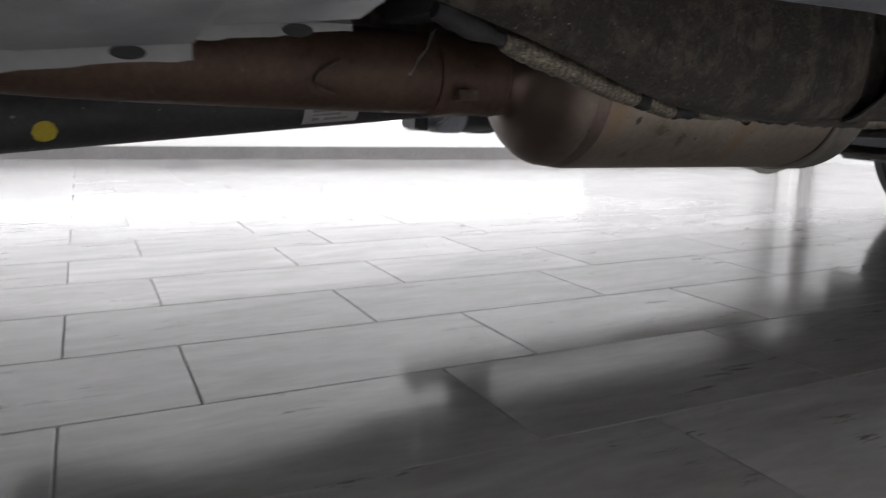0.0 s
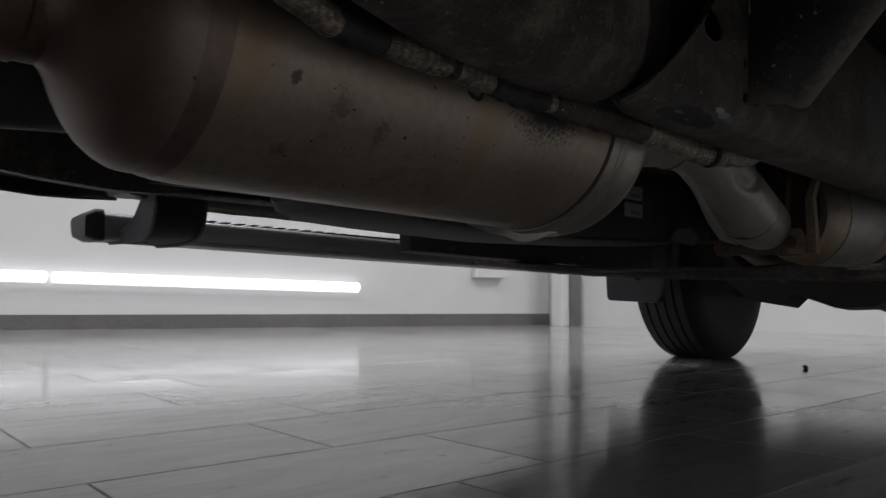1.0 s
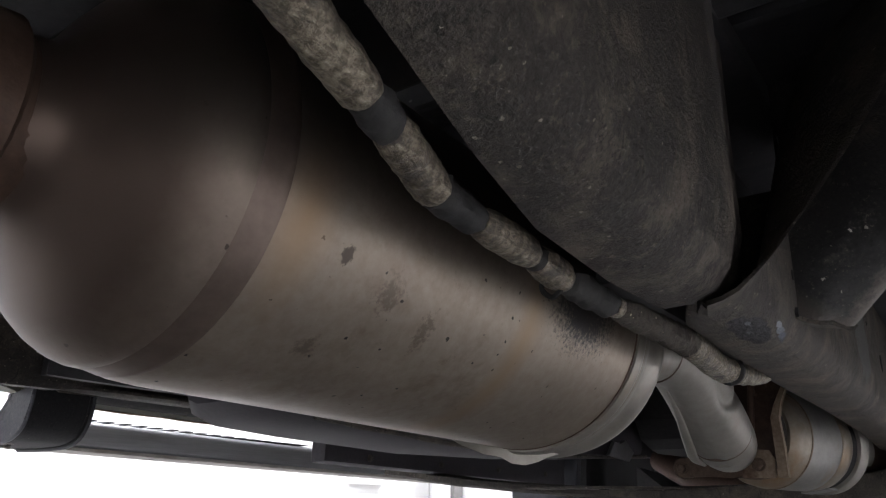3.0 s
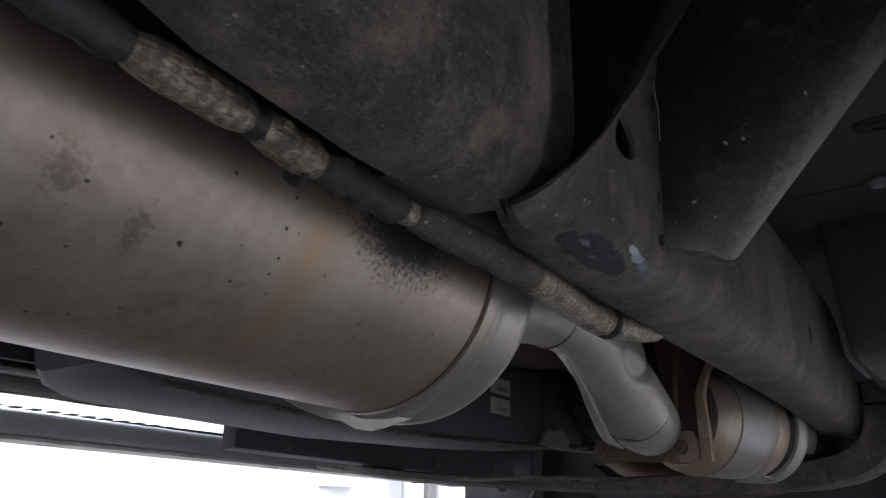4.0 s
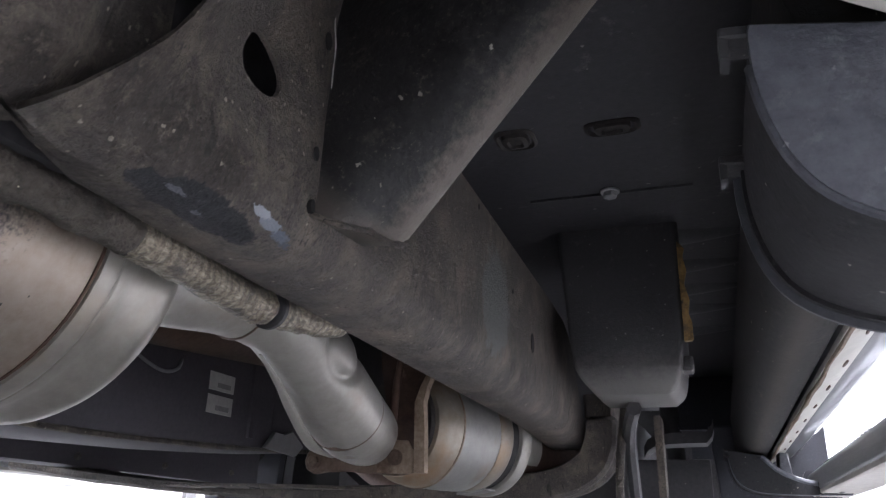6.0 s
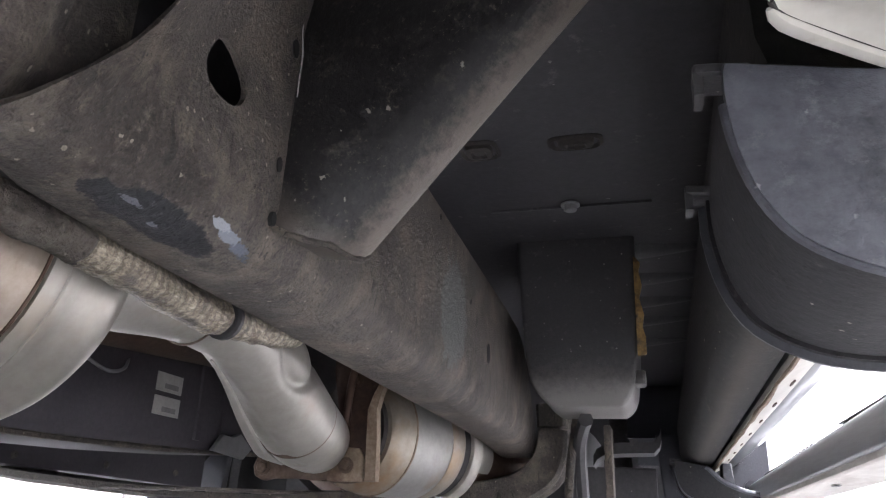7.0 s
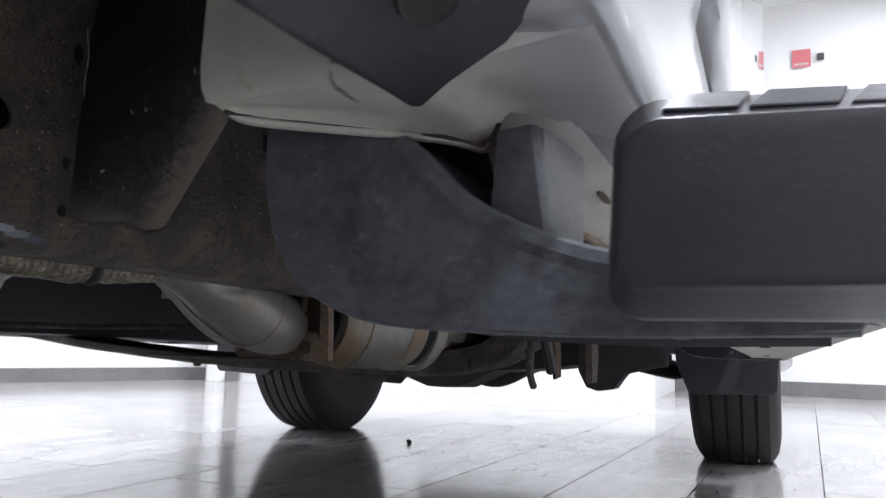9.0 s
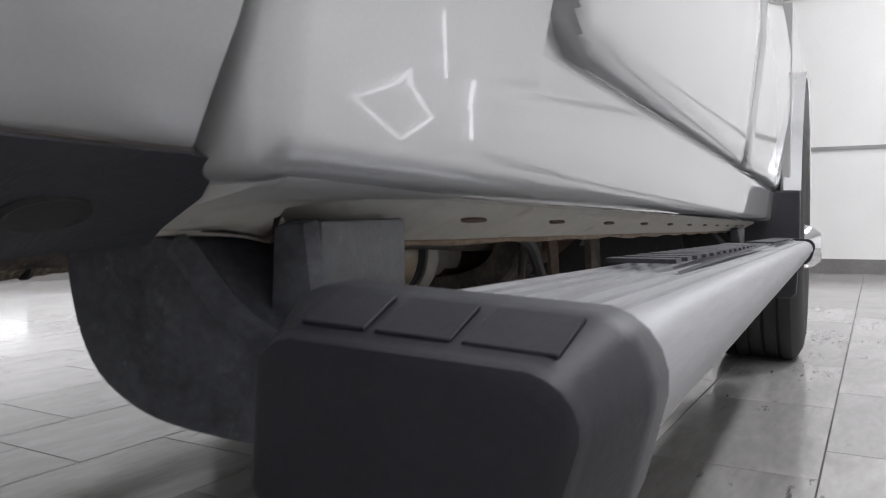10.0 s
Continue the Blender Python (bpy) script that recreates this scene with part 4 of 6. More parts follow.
part("catalytic_converter", lathe([(0.0, 0.036), (0.036, 0.038), (0.041, 0.060), (0.046, 0.079), (0.054, 0.085), (0.066, 0.089), (0.085, 0.0905), (0.089, 0.0915), (0.094, 0.0925)], CA, caxis, 56), CAT, truck, "tan heat-stained catalytic converter", True)
part("converter_shell", lathe([(0.093, 0.086), (0.0945, 0.0905), (0.10, 0.0912), (0.15, 0.0915), (0.192, 0.0905), (0.196, 0.0885), (0.20, 0.082)], CA, caxis, 56), DULL, truck, "dull grey converter shell", True)
part("gasket_ring", lathe([(-0.002, 0.036), (0.030, 0.040), (0.033, 0.074), (0.039, 0.077), (0.045, 0.070)], CA, caxis, 40), SHIELD, truck, "dark dirty gasket ring", True)
part("heat_ring", lathe([(0.0905, 0.090), (0.0915, 0.0930), (0.0945, 0.0930), (0.0955, 0.090)], CA, caxis, 56), PALE_RUST, truck, "brown weld ring round the converter", True)
part("converter_band", lathe([(0.196, 0.080), (0.198, 0.0880), (0.202, 0.0900), (0.232, 0.0875), (0.238, 0.0850), (0.242, 0.078)], CA, caxis, 48), CAT, truck, "tan band round the converter", True)
part("clamp_gap", lathe([(0.236, 0.070), (0.240, 0.0830), (0.258, 0.0835), (0.262, 0.070)], CA, caxis, 48), RUBBER, truck, "dark gap at the clamp", True)
part("converter_ring", lathe([(0.256, 0.078), (0.258, 0.0900), (0.263, 0.0935), (0.282, 0.0925), (0.286, 0.0900), (0.29, 0.060), (0.32, 0.052), (clen, 0.050)], CA, caxis, 48), BRIGHT, truck, "bright clamp ring", True)
part("clamp_lug", bevelled(loft([[CA + caxis * d + Vector((u, 0, w)) for u, w in ((0.066, 0.035), (0.088, 0.028), (0.092, 0.052), (0.070, 0.060))] for d in (0.212, 0.246)]), 0.003, 2), BROWN, truck, "rust-dark clamp lug", True)
bolt("clamp_bolt", CA + caxis * 0.225 + Vector((0.083, -0.014, 0.045)), (0.6, -0.75, 0.1), 0.008, RUST, truck)
part("pale_shoe", loft([[CA + caxis * d + Vector((0.005 + u, 0, -0.0900 - 0.003 * w)) for u, w in ((-0.02, 0.0), (0.030, -2.5), (0.030, -1.5), (-0.02, 1.2))] for d in (0.214, 0.228, 0.250)]), DULL, truck, "pale sheet edge below the clamp", True)
part("front_pipe", sweep([(0.352, -1.535, 0.406, 0.046), (0.40, -1.36, 0.400, 0.044), (0.40, -1.1, 0.40, 0.044), (0.36, -0.7, 0.45, 0.044), (0.34, -0.3, 0.58, 0.044)], 20), BROWN, truck, "brown front exhaust pipe", True)
part("front_pipe", sweep([(0.36, -1.25, 0.375, 0.040), (0.15, -1.05, 0.355, 0.040), (-0.10, -0.95, 0.37, 0.040), (-0.30, -0.8, 0.45, 0.040)], 18), BROWN, truck, "brown crossover pipe", True)

# wrapped line along the rail
LINE = [(0.452, -3.38, 0.545), (0.446, -3.26, 0.508), (0.438, -3.18, 0.486), (0.426, -3.10, 0.466), (0.413, -3.04, 0.455), (0.404, -3.00, 0.450), (0.397, -2.90, 0.449), (0.393, -2.83, 0.446), (0.400, -2.74, 0.441), (0.404, -2.65, 0.440), (0.402, -2.58, 0.440), (0.392, -2.48, 0.439), (0.396, -2.43, 0.440), (0.404, -2.37, 0.446), (0.41, -2.33, 0.456)]
LINE_PTS = spline(LINE, 10)


def line_piece(name, y0, y1, r0, r1, material, label, wobble=0.25):
    """A sleeve on the line between two places along the truck."""
    cut = [p for p in LINE_PTS if y0 <= p[1] <= y1]
    n = len(cut)
    rows = []
    for i, p in enumerate(cut):
        end = min(i, n - 1 - i)
        rows.append((*p, (r0 + (r1 - r0) * i / max(1, n - 1)) * (0.72 if end == 0 else 0.95 if end == 1 else 1.0)))
    part(name, sweep(rows, 14, 2, wobble=wobble), material, wrapped, label, True)


wrapped = part("brake_line", sweep([(*p, 0.007) for p in LINE], 10, 6), LOOM, truck, "wrapped line along the frame rail", True)
line_piece("tape_sleeve", -3.38, -3.30, 0.012, 0.012, LOOM, "black taped sleeve", 0.25)
line_piece("foil_sleeve", -3.31, -3.085, 0.0125, 0.0115, FOIL, "dirty foil sleeve", 0.12)
part("torn_strip", loft([[(x - w, y, z), (x + w, y - 0.004, z), (x + w, y - 0.004, z + 0.002), (x - w, y, z + 0.002)] for x, y, z, w in ((0.392, -3.345, 0.532, 0.006), (0.405, -3.356, 0.526, 0.009), (0.424, -3.372, 0.508, 0.006), (0.440, -3.388, 0.498, 0.008), (0.452, -3.400, 0.486, 0.004), (0.459, -3.408, 0.480, 0.001))]), FOIL, truck, "torn foil strip hanging down", True)
line_piece("tape_sleeve", -3.095, -3.06, 0.0106, 0.0106, LOOM, "black taped sleeve", 0.2)
line_piece("foil_sleeve", -3.07, -3.005, 0.0112, 0.0112, FOIL, "dirty foil sleeve", 0.12)
line_piece("tape_sleeve", -3.02, -2.96, 0.0105, 0.0105, LOOM, "black taped sleeve", 0.3)
line_piece("foil_sleeve", -2.97, -2.885, 0.0114, 0.0114, FOIL, "dirty foil sleeve", 0.10)
line_piece("tape_sleeve", -2.895, -2.875, 0.0098, 0.0098, LOOM, "narrow taped neck", 0.2)
line_piece("foil_sleeve", -2.885, -2.832, 0.0112, 0.0122, FOIL, "scuffed foil sleeve", 0.15)
line_piece("tape_sleeve", -2.84, -2.760, 0.0110, 0.0115, LOOM, "black taped sleeve", 0.35)
line_piece("sleeve_collar", -2.776, -2.750, 0.0117, 0.0117, FOIL, "dirty foil collar", 0.15)
line_piece("cloth_sleeve", -2.760, -2.60, 0.0108, 0.0135, SLEEVE, "dusty grey-brown cloth sleeve", 0.25)
line_piece("foil_sleeve", -2.625, -2.44, 0.0138, 0.0145, FOIL, "crumpled foil sleeve", 0.14)
line_piece("foil_sleeve", -2.445, -2.345, 0.0138, 0.0132, FOIL, "dirty foil sleeve", 0.10)
part("cable_tie", lathe([(0, 0.0140), (0.001, 0.0165), (0.005, 0.0165), (0.006, 0.0140)], (0.394, -2.445, 0.4395), (0, 1, 0.02), 18), BLACK, wrapped, "black cable tie")
part("tie_head", box(0.399, 0.412, -2.444, -2.430, 0.447, 0.459, 0.002), BLACK, wrapped)
part("wire_clip", sweep([(0.388, -2.858, 0.446, 0.002), (0.381, -2.850, 0.438, 0.002), (0.387, -2.846, 0.432, 0.002), (0.395, -2.848, 0.436, 0.002)], 6, 4), LOOM, wrapped, "small bent wire clip", True)

# ---- underbody ----
pan = part("floor_pan", box(-0.90, 0.80, -2.66, 0.3, 0.725, 0.76, 0.01), PAN, truck, "black coated cab floor pan")
for x, y, wx, wy in ((0.520, -2.140, 0.80, 0.80), (0.636, -2.140, 1.05, 0.55)):
    ring = lathe([(0, 0.031), (0.003, 0.031), (0.005, 0.027), (0.001, 0.023), (0.001, 0.021), (0.006, 0.019), (0.0075, 0.012), (0.005, 0.009), (0.005, 0.0)], (0, 0, 0), (0, 0, -1), 32)
    for v in ring.verts:
        # squared-off ring
        size = max(1e-6, math.hypot(v.co.x, v.co.y))
        square = ((v.co.x / size) ** 4 + (v.co.y / size) ** 4) ** -0.25
        v.co = (x + v.co.x * wx * square, y + v.co.y * wy * square, 0.727 + v.co.z * 1.2)
    part("pan_plug", ring, SHIELD, truck, "squared plug in the floor pan", True)
part("pan_seam", box(0.495, 0.72, -1.952, -1.949, 0.7215, 0.727, 0.0), BLACK, truck)
bolt("pan_stud", (0.610, -1.962, 0.722), (0, 0, -1), 0.010, GREY, truck)
for y in (-1.75, -1.60, -1.45, -1.30, -1.1):
    part("pan_rib", sweep([(0.50, y, 0.735, 0.02), (0.65, y, 0.725, 0.028), (0.80, y, 0.735, 0.02)], 10, 5, 0.6), BLACK, truck, "pressed rib in the floor pan", True)
canister = part("black_box", loft([[(x0, y0, z), (x1, y0, z), (x1, y1, z), (x0, y1, z)] for z, x0, x1, y0, y1 in ((0.735, 0.505, 0.692, -1.815, -1.60), (0.55, 0.520, 0.688, -1.815, -1.60), (0.500, 0.528, 0.682, -1.813, -1.60), (0.482, 0.540, 0.676, -1.802, -1.61), (0.469, 0.556, 0.664, -1.780, -1.63))]), BOX_PLASTIC, truck, "black plastic box under the cab floor")
bevelled_mesh = bmesh.new()
bevelled_mesh.from_mesh(canister.data)
bevelled(bevelled_mesh, 0.012, 4)
bevelled_mesh.to_mesh(canister.data)
for face in canister.data.polygons:
    face.use_smooth = True
canister.data.set_sharp_from_angle(angle=radians(50))
bevelled_mesh.free()
part("ochre_strip", loft([[(0.688, -1.818, z), (0.688 + w, -1.816, z), (0.688 + w, -1.806, z), (0.688, -1.806, z)] for z, w in ((0.538, 0.010), (0.541, 0.013), (0.565, 0.013), (0.580, 0.009), (0.60, 0.012), (0.625, 0.006), (0.645, 0.011), (0.668, 0.007), (0.680, 0.010), (0.690, 0.003))]), OCHRE, canister, "torn ochre adhesive strip")
part("box_lug", box(0.680, 0.698, -1.79, -1.75, 0.500, 0.522, 0.005), BOX_PLASTIC, canister, "small lug")
part("box_bracket", sweep([(0.60, -1.70, 0.46, 0.012), (0.575, -1.55, 0.43, 0.012), (0.57, -1.45, 0.33, 0.012)], 8), BLACK, truck, "dark bracket strut", True)
spine = spline([(0.520, 0.510, 0.024), (0.523, 0.468, 0.026), (0.520, 0.425, 0.028), (0.504, 0.388, 0.029), (0.468, 0.362, 0.028), (0.42, 0.349, 0.026), (0.36, 0.341, 0.025), (0.25, 0.331, 0.022), (0.10, 0.328, 0.018), (-0.06, 0.328, 0.015), (-0.22, 0.332, 0.013), (-0.40, 0.341, 0.012), (-0.62, 0.358, 0.012), (-0.86, 0.384, 0.012)], 6)
secs = []
for k, (x, z, half) in enumerate(spine):
    px, pz = spine[min(k + 1, len(spine) - 1)][:2] - spine[max(k - 1, 0)][:2]
    size = math.hypot(px, pz)
    nx, nz = -pz / size, px / size
    if nz > 0 or (abs(nz) < 0.2 and nx < 0):
        nx, nz = -nx, -nz
    lift = 0.0025 * noise.noise(Vector((x * 9, z * 9, 2.0)))
    lower, upper = (x + nx * (half + lift), z + nz * (half + lift)), (x - nx * half, z - nz * half)
    secs.append([(lower[0] - nx * 0.006, -1.545, lower[1] - nz * 0.006), (lower[0], -1.537, lower[1]), (lower[0] + nx * 0.001, -1.525, lower[1] + nz * 0.001), (lower[0] - nx * 0.010, -1.513, lower[1] - nz * 0.010), (lower[0] - nx * 0.012, -1.445, lower[1] - nz * 0.012), (lower[0] - nx * 0.004, -1.43, lower[1] - nz * 0.004), (lower[0] - nx * 0.004, -1.405, lower[1] - nz * 0.004), (upper[0], -1.40, upper[1]), (upper[0], -1.535, upper[1]), (upper[0] + nx * 0.004, -1.545, upper[1] + nz * 0.004)])
cross = part("cross_member", loft(secs), FRAME, truck, "dusty black pressed crossmember", True)
for x, y, z in ((-0.27, -1.528, 0.323), (0.12, -1.528, 0.311)):
    bolt("member_bolt", (x, y, z), (0, 0, -1), 0.009, FRAME, cross)
part("member_plate", prism([(-0.36, -1.62), (-0.10, -1.66), (0.02, -1.62), (0.06, -1.55), (-0.30, -1.53)], "z", 0.335, 0.341, 0.002), FRAME, cross, "dusty flat plate on the crossmember")
for x, y in ((-0.24, -1.58), (-0.14, -1.61), (-0.06, -1.58)):
    part("plate_hole", lathe([(-0.001, 0.011), (0.001, 0.011)], (x, y, 0.3345), (0, 0, 1), 14), RUBBER, cross)
part("hanger_plate", prism([(-1.42, 0.47), (-1.36, 0.47), (-1.34, 0.40), (-1.33, 0.315), (-1.375, 0.31), (-1.39, 0.40)], "x", 0.552, 0.560, 0.002), RUST, truck, "dusty brown hanger plate")
part("hanger_plate", prism([(-1.30, 0.50), (-1.22, 0.50), (-1.20, 0.36), (-1.22, 0.30), (-1.27, 0.30), (-1.28, 0.38)], "x", 0.60, 0.615, 0.004), FRAME, truck, "dusty black hanger plate")

part("box_hose", sweep([(0.572, -1.56, 0.49, 0.008), (0.567, -1.55, 0.46, 0.008), (0.558, -1.55, 0.40, 0.008), (0.554, -1.55, 0.335, 0.007), (0.556, -1.53, 0.30, 0.007)], 10, 5, wobble=0.15), FRAME, truck, "dusty hose below the plastic box", True)
part("shelf_bracket", loft([[(x, -1.235, z - 0.011), (x, -1.165, z - 0.013), (x, -1.16, z + 0.011), (x, -1.23, z + 0.012)] for x, z in ((0.572, 0.432), (0.580, 0.446), (0.597, 0.456), (0.63, 0.459), (0.70, 0.461), (0.712, 0.474), (0.716, 0.49))]), BLACK, truck, "dark shelf-like bracket", True)

# gearbox, shaft, tank
shaft = part("drive_shaft", lathe([(0, 0.040), (0.05, 0.060), (0.10, 0.060), (0.13, 0.048), (0.16, 0.053), (1.86, 0.053), (1.88, 0.056), (1.90, 0.050)], (-0.058, -4.30, 0.394), (0, 1, 0.08), 36), BLACK, truck, "dark painted drive shaft", True)
part("front_shaft", lathe([(1.895, 0.048), (1.90, 0.053), (2.58, 0.053), (2.62, 0.045), (2.80, 0.045)], (-0.058, -4.30, 0.394), (0, 1, 0.08), 36), BROWN, truck, "brown front part of the drive shaft", True)
part("transfer_case", loft([[(x0, y, z0), (x1, y, z0), (x1 + 0.01, y, (z0 + z1) / 2), (x1, y, z1), (x0, y, z1), (x0 - 0.01, y, (z0 + z1) / 2)] for y, x0, x1, z0, z1 in ((-1.50, -0.10, 0.08, 0.50, 0.66), (-1.42, -0.12, 0.12, 0.46, 0.68), (-1.35, -0.12, 0.13, 0.44, 0.70), (-1.2, -0.16, 0.14, 0.44, 0.70), (-0.4, -0.18, 0.18, 0.46, 0.72))]), BLACK, truck, "dark gearbox housing")
secs = []
for y, low, inset in ((-2.60, 0.43, 0.03), (-2.575, 0.412, 0.008), (-2.54, 0.404, 0.0), (-2.42, 0.398, 0.0), (-2.095, 0.390, 0.0), (-1.72, 0.400, 0.0), (-1.45, 0.414, 0.0), (-1.36, 0.420, 0.006), (-1.32, 0.432, 0.03)):
    x0, x1 = -0.405 + inset, -0.136 - inset
    secs.append([(x0, y, low + 0.035), (x0 + 0.012, y, low + 0.008), (x0 + 0.035, y, low), (x1 - 0.022, y, low), (x1 - 0.006, y, low + 0.006), (x1, y, low + 0.018), (x1 + 0.002, y, low + 0.09), (x1, y, 0.60), (x1 - 0.014, y, 0.66), (x1 - 0.04, y, 0.68 - inset), (x0 + 0.04, y, 0.68 - inset), (x0, y, 0.64)])
tank = part("fuel_tank", loft(secs), TANK, truck, "black plastic fuel tank", True)
part("tank_shield", sweep([(-0.140, y, z, 0.0045) for y, z in ((-2.55, 0.406), (-2.42, 0.400), (-2.095, 0.392), (-1.72, 0.402), (-1.45, 0.416), (-1.34, 0.424))], 8, 5, wobble=0.3), FRAME, tank, "dusty lower flange of the tank", True)
for y, w in ((-1.655, 0.012), (-1.575, 0.006), (-2.30, 0.014)):
    part("tank_rib", loft([[(-0.137, y - w, z), (-0.1315, y - w * 0.6, z), (-0.1315, y + w * 0.6, z), (-0.137, y + w, z)] for z in (0.425, 0.58)]), TANK, tank, "upright rib moulded into the tank")
part("tank_bracket", prism([(-1.62, 0.410), (-1.50, 0.402), (-1.47, 0.425), (-1.52, 0.452), (-1.55, 0.438), (-1.585, 0.444)], "x", -0.128, -0.118, 0.003), GREY, tank, "pale torn bracket tab")
for z0, z1 in ((0.497, 0.530), (0.456, 0.489)):
    label_ob = part("tank_label", box(-0.1355, -0.1330, -1.80, -1.724, z0, z1, 0.0006), PAPER, tank, "small white printed label")
    part("print_bar", box(-0.1332, -0.1328, -1.776, -1.735, z0 + 0.006, z0 + 0.015), FAINT, label_ob)
part("tank_hose", sweep([(-0.145, -2.03, 0.545, 0.003), (-0.125, -1.99, 0.515, 0.003), (-0.122, -1.94, 0.503, 0.003), (-0.125, -1.90, 0.515, 0.003), (-0.145, -1.87, 0.545, 0.003)], 8), GREY, truck, "thin grey hose loop", True)
def on_shaft(a0, a1, y0, y1, lift):
    """A thin curved patch on the near side of the drive shaft."""
    secs = []
    for y in (y0, y1):
        zc = 0.394 + 0.08 * (y + 4.30)
        arc = [radians(a) for a in np.linspace(a0, a1, 7)]
        secs.append([(-0.058 + (0.053 + lift) * math.cos(a), y, zc + (0.053 + lift) * math.sin(a)) for a in arc] + [(-0.058 + 0.0525 * math.cos(a), y, zc + 0.0525 * math.sin(a)) for a in arc[::-1]])
    return loft(secs)


sticker = part("shaft_label", on_shaft(-58, 8, -3.366, -3.275, 0.0010), PAPER, shaft, "dirty white printed label on the shaft")
for a0, a1, y0, y1 in ((-4, 5, -3.358, -3.283), (-16, -11, -3.352, -3.290), (-23, -19, -3.352, -3.300), (-31, -26, -3.352, -3.284), (-38, -35, -3.352, -3.305), (-49, -43, -3.352, -3.340), (-49, -44, -3.332, -3.292)):
    part("print_bar", on_shaft(a0, a1, y0, y1, 0.0016), FAINT if a0 < -10 else INK, sticker)
dot = []
for u in np.linspace(-1, 1, 9):
    y, half = -3.727 + 0.016 * float(u), 16.5 * math.sqrt(max(0.0, 1 - float(u) ** 2)) + 0.8
    arc = [radians(a) for a in np.linspace(-30 - half, -30 + half, 7)]
    zc = 0.394 + 0.08 * (y + 4.30)
    dot.append([(-0.058 + 0.054 * math.cos(a), y, zc + 0.054 * math.sin(a)) for a in arc] + [(-0.058 + 0.0525 * math.cos(a), y, zc + 0.0525 * math.sin(a)) for a in arc[::-1]])
part("paint_dot", loft(dot), YELLOW, shaft, "round yellow paint dot")

# long black guard hung below the far frame rail
guard = part("side_guard", bevelled(loft([[(-0.70, y, z0), (-0.655, y, z0 + 0.004), (-0.652, y, 0.56), (-0.70, y, 0.56)] for y, z0 in ((-2.005, 0.382), (-1.6, 0.376), (-1.2, 0.368), (-0.80, 0.356))]), 0.006, 2), TANK, truck, "long black plastic side guard under the sill", True)
for y in (-1.85, -1.55, -1.25, -0.95):
    bolt("guard_bolt", (-0.652, y, 0.400), (1, 0, 0), 0.007, FRAME, guard)

# front axle
part("axle_housing", sweep([(-0.62, 0.02, 0.40, 0.045), (-0.30, 0.0, 0.40, 0.05), (-0.17, -0.05, 0.37, 0.09), (-0.04, -0.08, 0.35, 0.135), (0.10, -0.05, 0.37, 0.10), (0.32, 0.0, 0.40, 0.05), (0.62, 0.02, 0.40, 0.045)], 20), BLACK, truck, "black front axle housing", True)
for s in (-1, 1):
    part("control_arm", sweep([(s * 0.42, -0.42, 0.38, 0.035), (s * 0.52, -0.25, 0.335, 0.035), (s * 0.66, -0.02, 0.30, 0.04), (s * 0.56, 0.2, 0.34, 0.035), (s * 0.44, 0.38, 0.38, 0.035)], 12, 5, 0.7), BLACK, truck, "black lower control arm", True)
    part("tie_rod", sweep([(s * 0.18, -0.22, 0.36, 0.014), (s * 0.66, -0.16, 0.35, 0.014)], 10), BLACK, truck, "tie rod", True)
    part("shock_absorber", sweep([(s * 0.60, -0.02, 0.32, 0.03), (s * 0.56, -0.02, 0.75, 0.035)], 14), BLACK, truck, "black shock absorber", True)
part("front_crossmember", loft([[(x, -0.62, z), (x, -0.48, z - 0.01), (x, -0.46, z + 0.09), (x, -0.62, z + 0.10)] for x, z in ((-0.46, 0.34), (-0.36, 0.262), (-0.25, 0.245), (-0.21, 0.285), (-0.08, 0.240), (0.04, 0.245), (0.16, 0.300), (0.30, 0.310), (0.46, 0.33))]), BLACK, truck, "black front crossmember")
part("skid_bracket", prism([(0.44, 0.31), (0.465, 0.26), (0.50, 0.25), (0.55, 0.258), (0.58, 0.31), (0.70, 0.33), (0.70, 0.46), (0.44, 0.46)], "y", -0.66, -0.58, 0.006), BLACK, truck, "dusty bracket")
part("front_bulkhead", box(-0.75, 0.75, 0.75, 0.80, 0.36, 0.9, 0.02), BLACK, truck, "black front valance")


def wheel(s, y):
    """Tyre with ribs and grooves, on a rim."""
    cx = s * 0.867
    w = thing_part("wheel", truck)
    half, R = 0.136, 0.405
    prof = [(-half + 0.01, 0.235), (-half, 0.27), (-half - 0.006, 0.32), (-half + 0.002, 0.365), (-half + 0.014, 0.388), (-half + 0.026, R - 0.004)]
    for k in range(5):
        a = -half + 0.03 + k * 0.0445
        prof += [(a, R), (a + 0.034, R)]
        if k < 4:
            prof += [(a + 0.0365, R - 0.010), (a + 0.042, R - 0.010)]
    prof += [(half - 0.026, R - 0.004), (half - 0.014, 0.388), (half - 0.002, 0.365), (half + 0.006, 0.32), (half, 0.27), (half - 0.01, 0.235)]
    bm = lathe(prof, (cx, y, 0.400), (1, 0, 0), 72)
    for v in bm.verts:
        v.co.z = max(v.co.z, 0.0005)
    part("tyre", bm, RUBBER, w, "black ribbed road tyre", True)
    part("rim", lathe([(-0.11, 0.23), (-0.10, 0.21), (0.02 * s, 0.19), (0.06 * s, 0.06), (0.07 * s, 0.0)], (cx, y, 0.400), (1, 0, 0), 40), GREY, w, "dull grey rim", True)
    part("hub_cap", lathe([(0.0, 0.085), (0.12, 0.080), (0.16, 0.07), (0.185, 0.05), (0.19, 0.0)], (cx, y, 0.385), (s, 0, 0), 28), CHROME, w, "chrome hub cap", True)


def thing_part(name, parent):
    ob = new(name)
    ob.parent = parent
    return ob


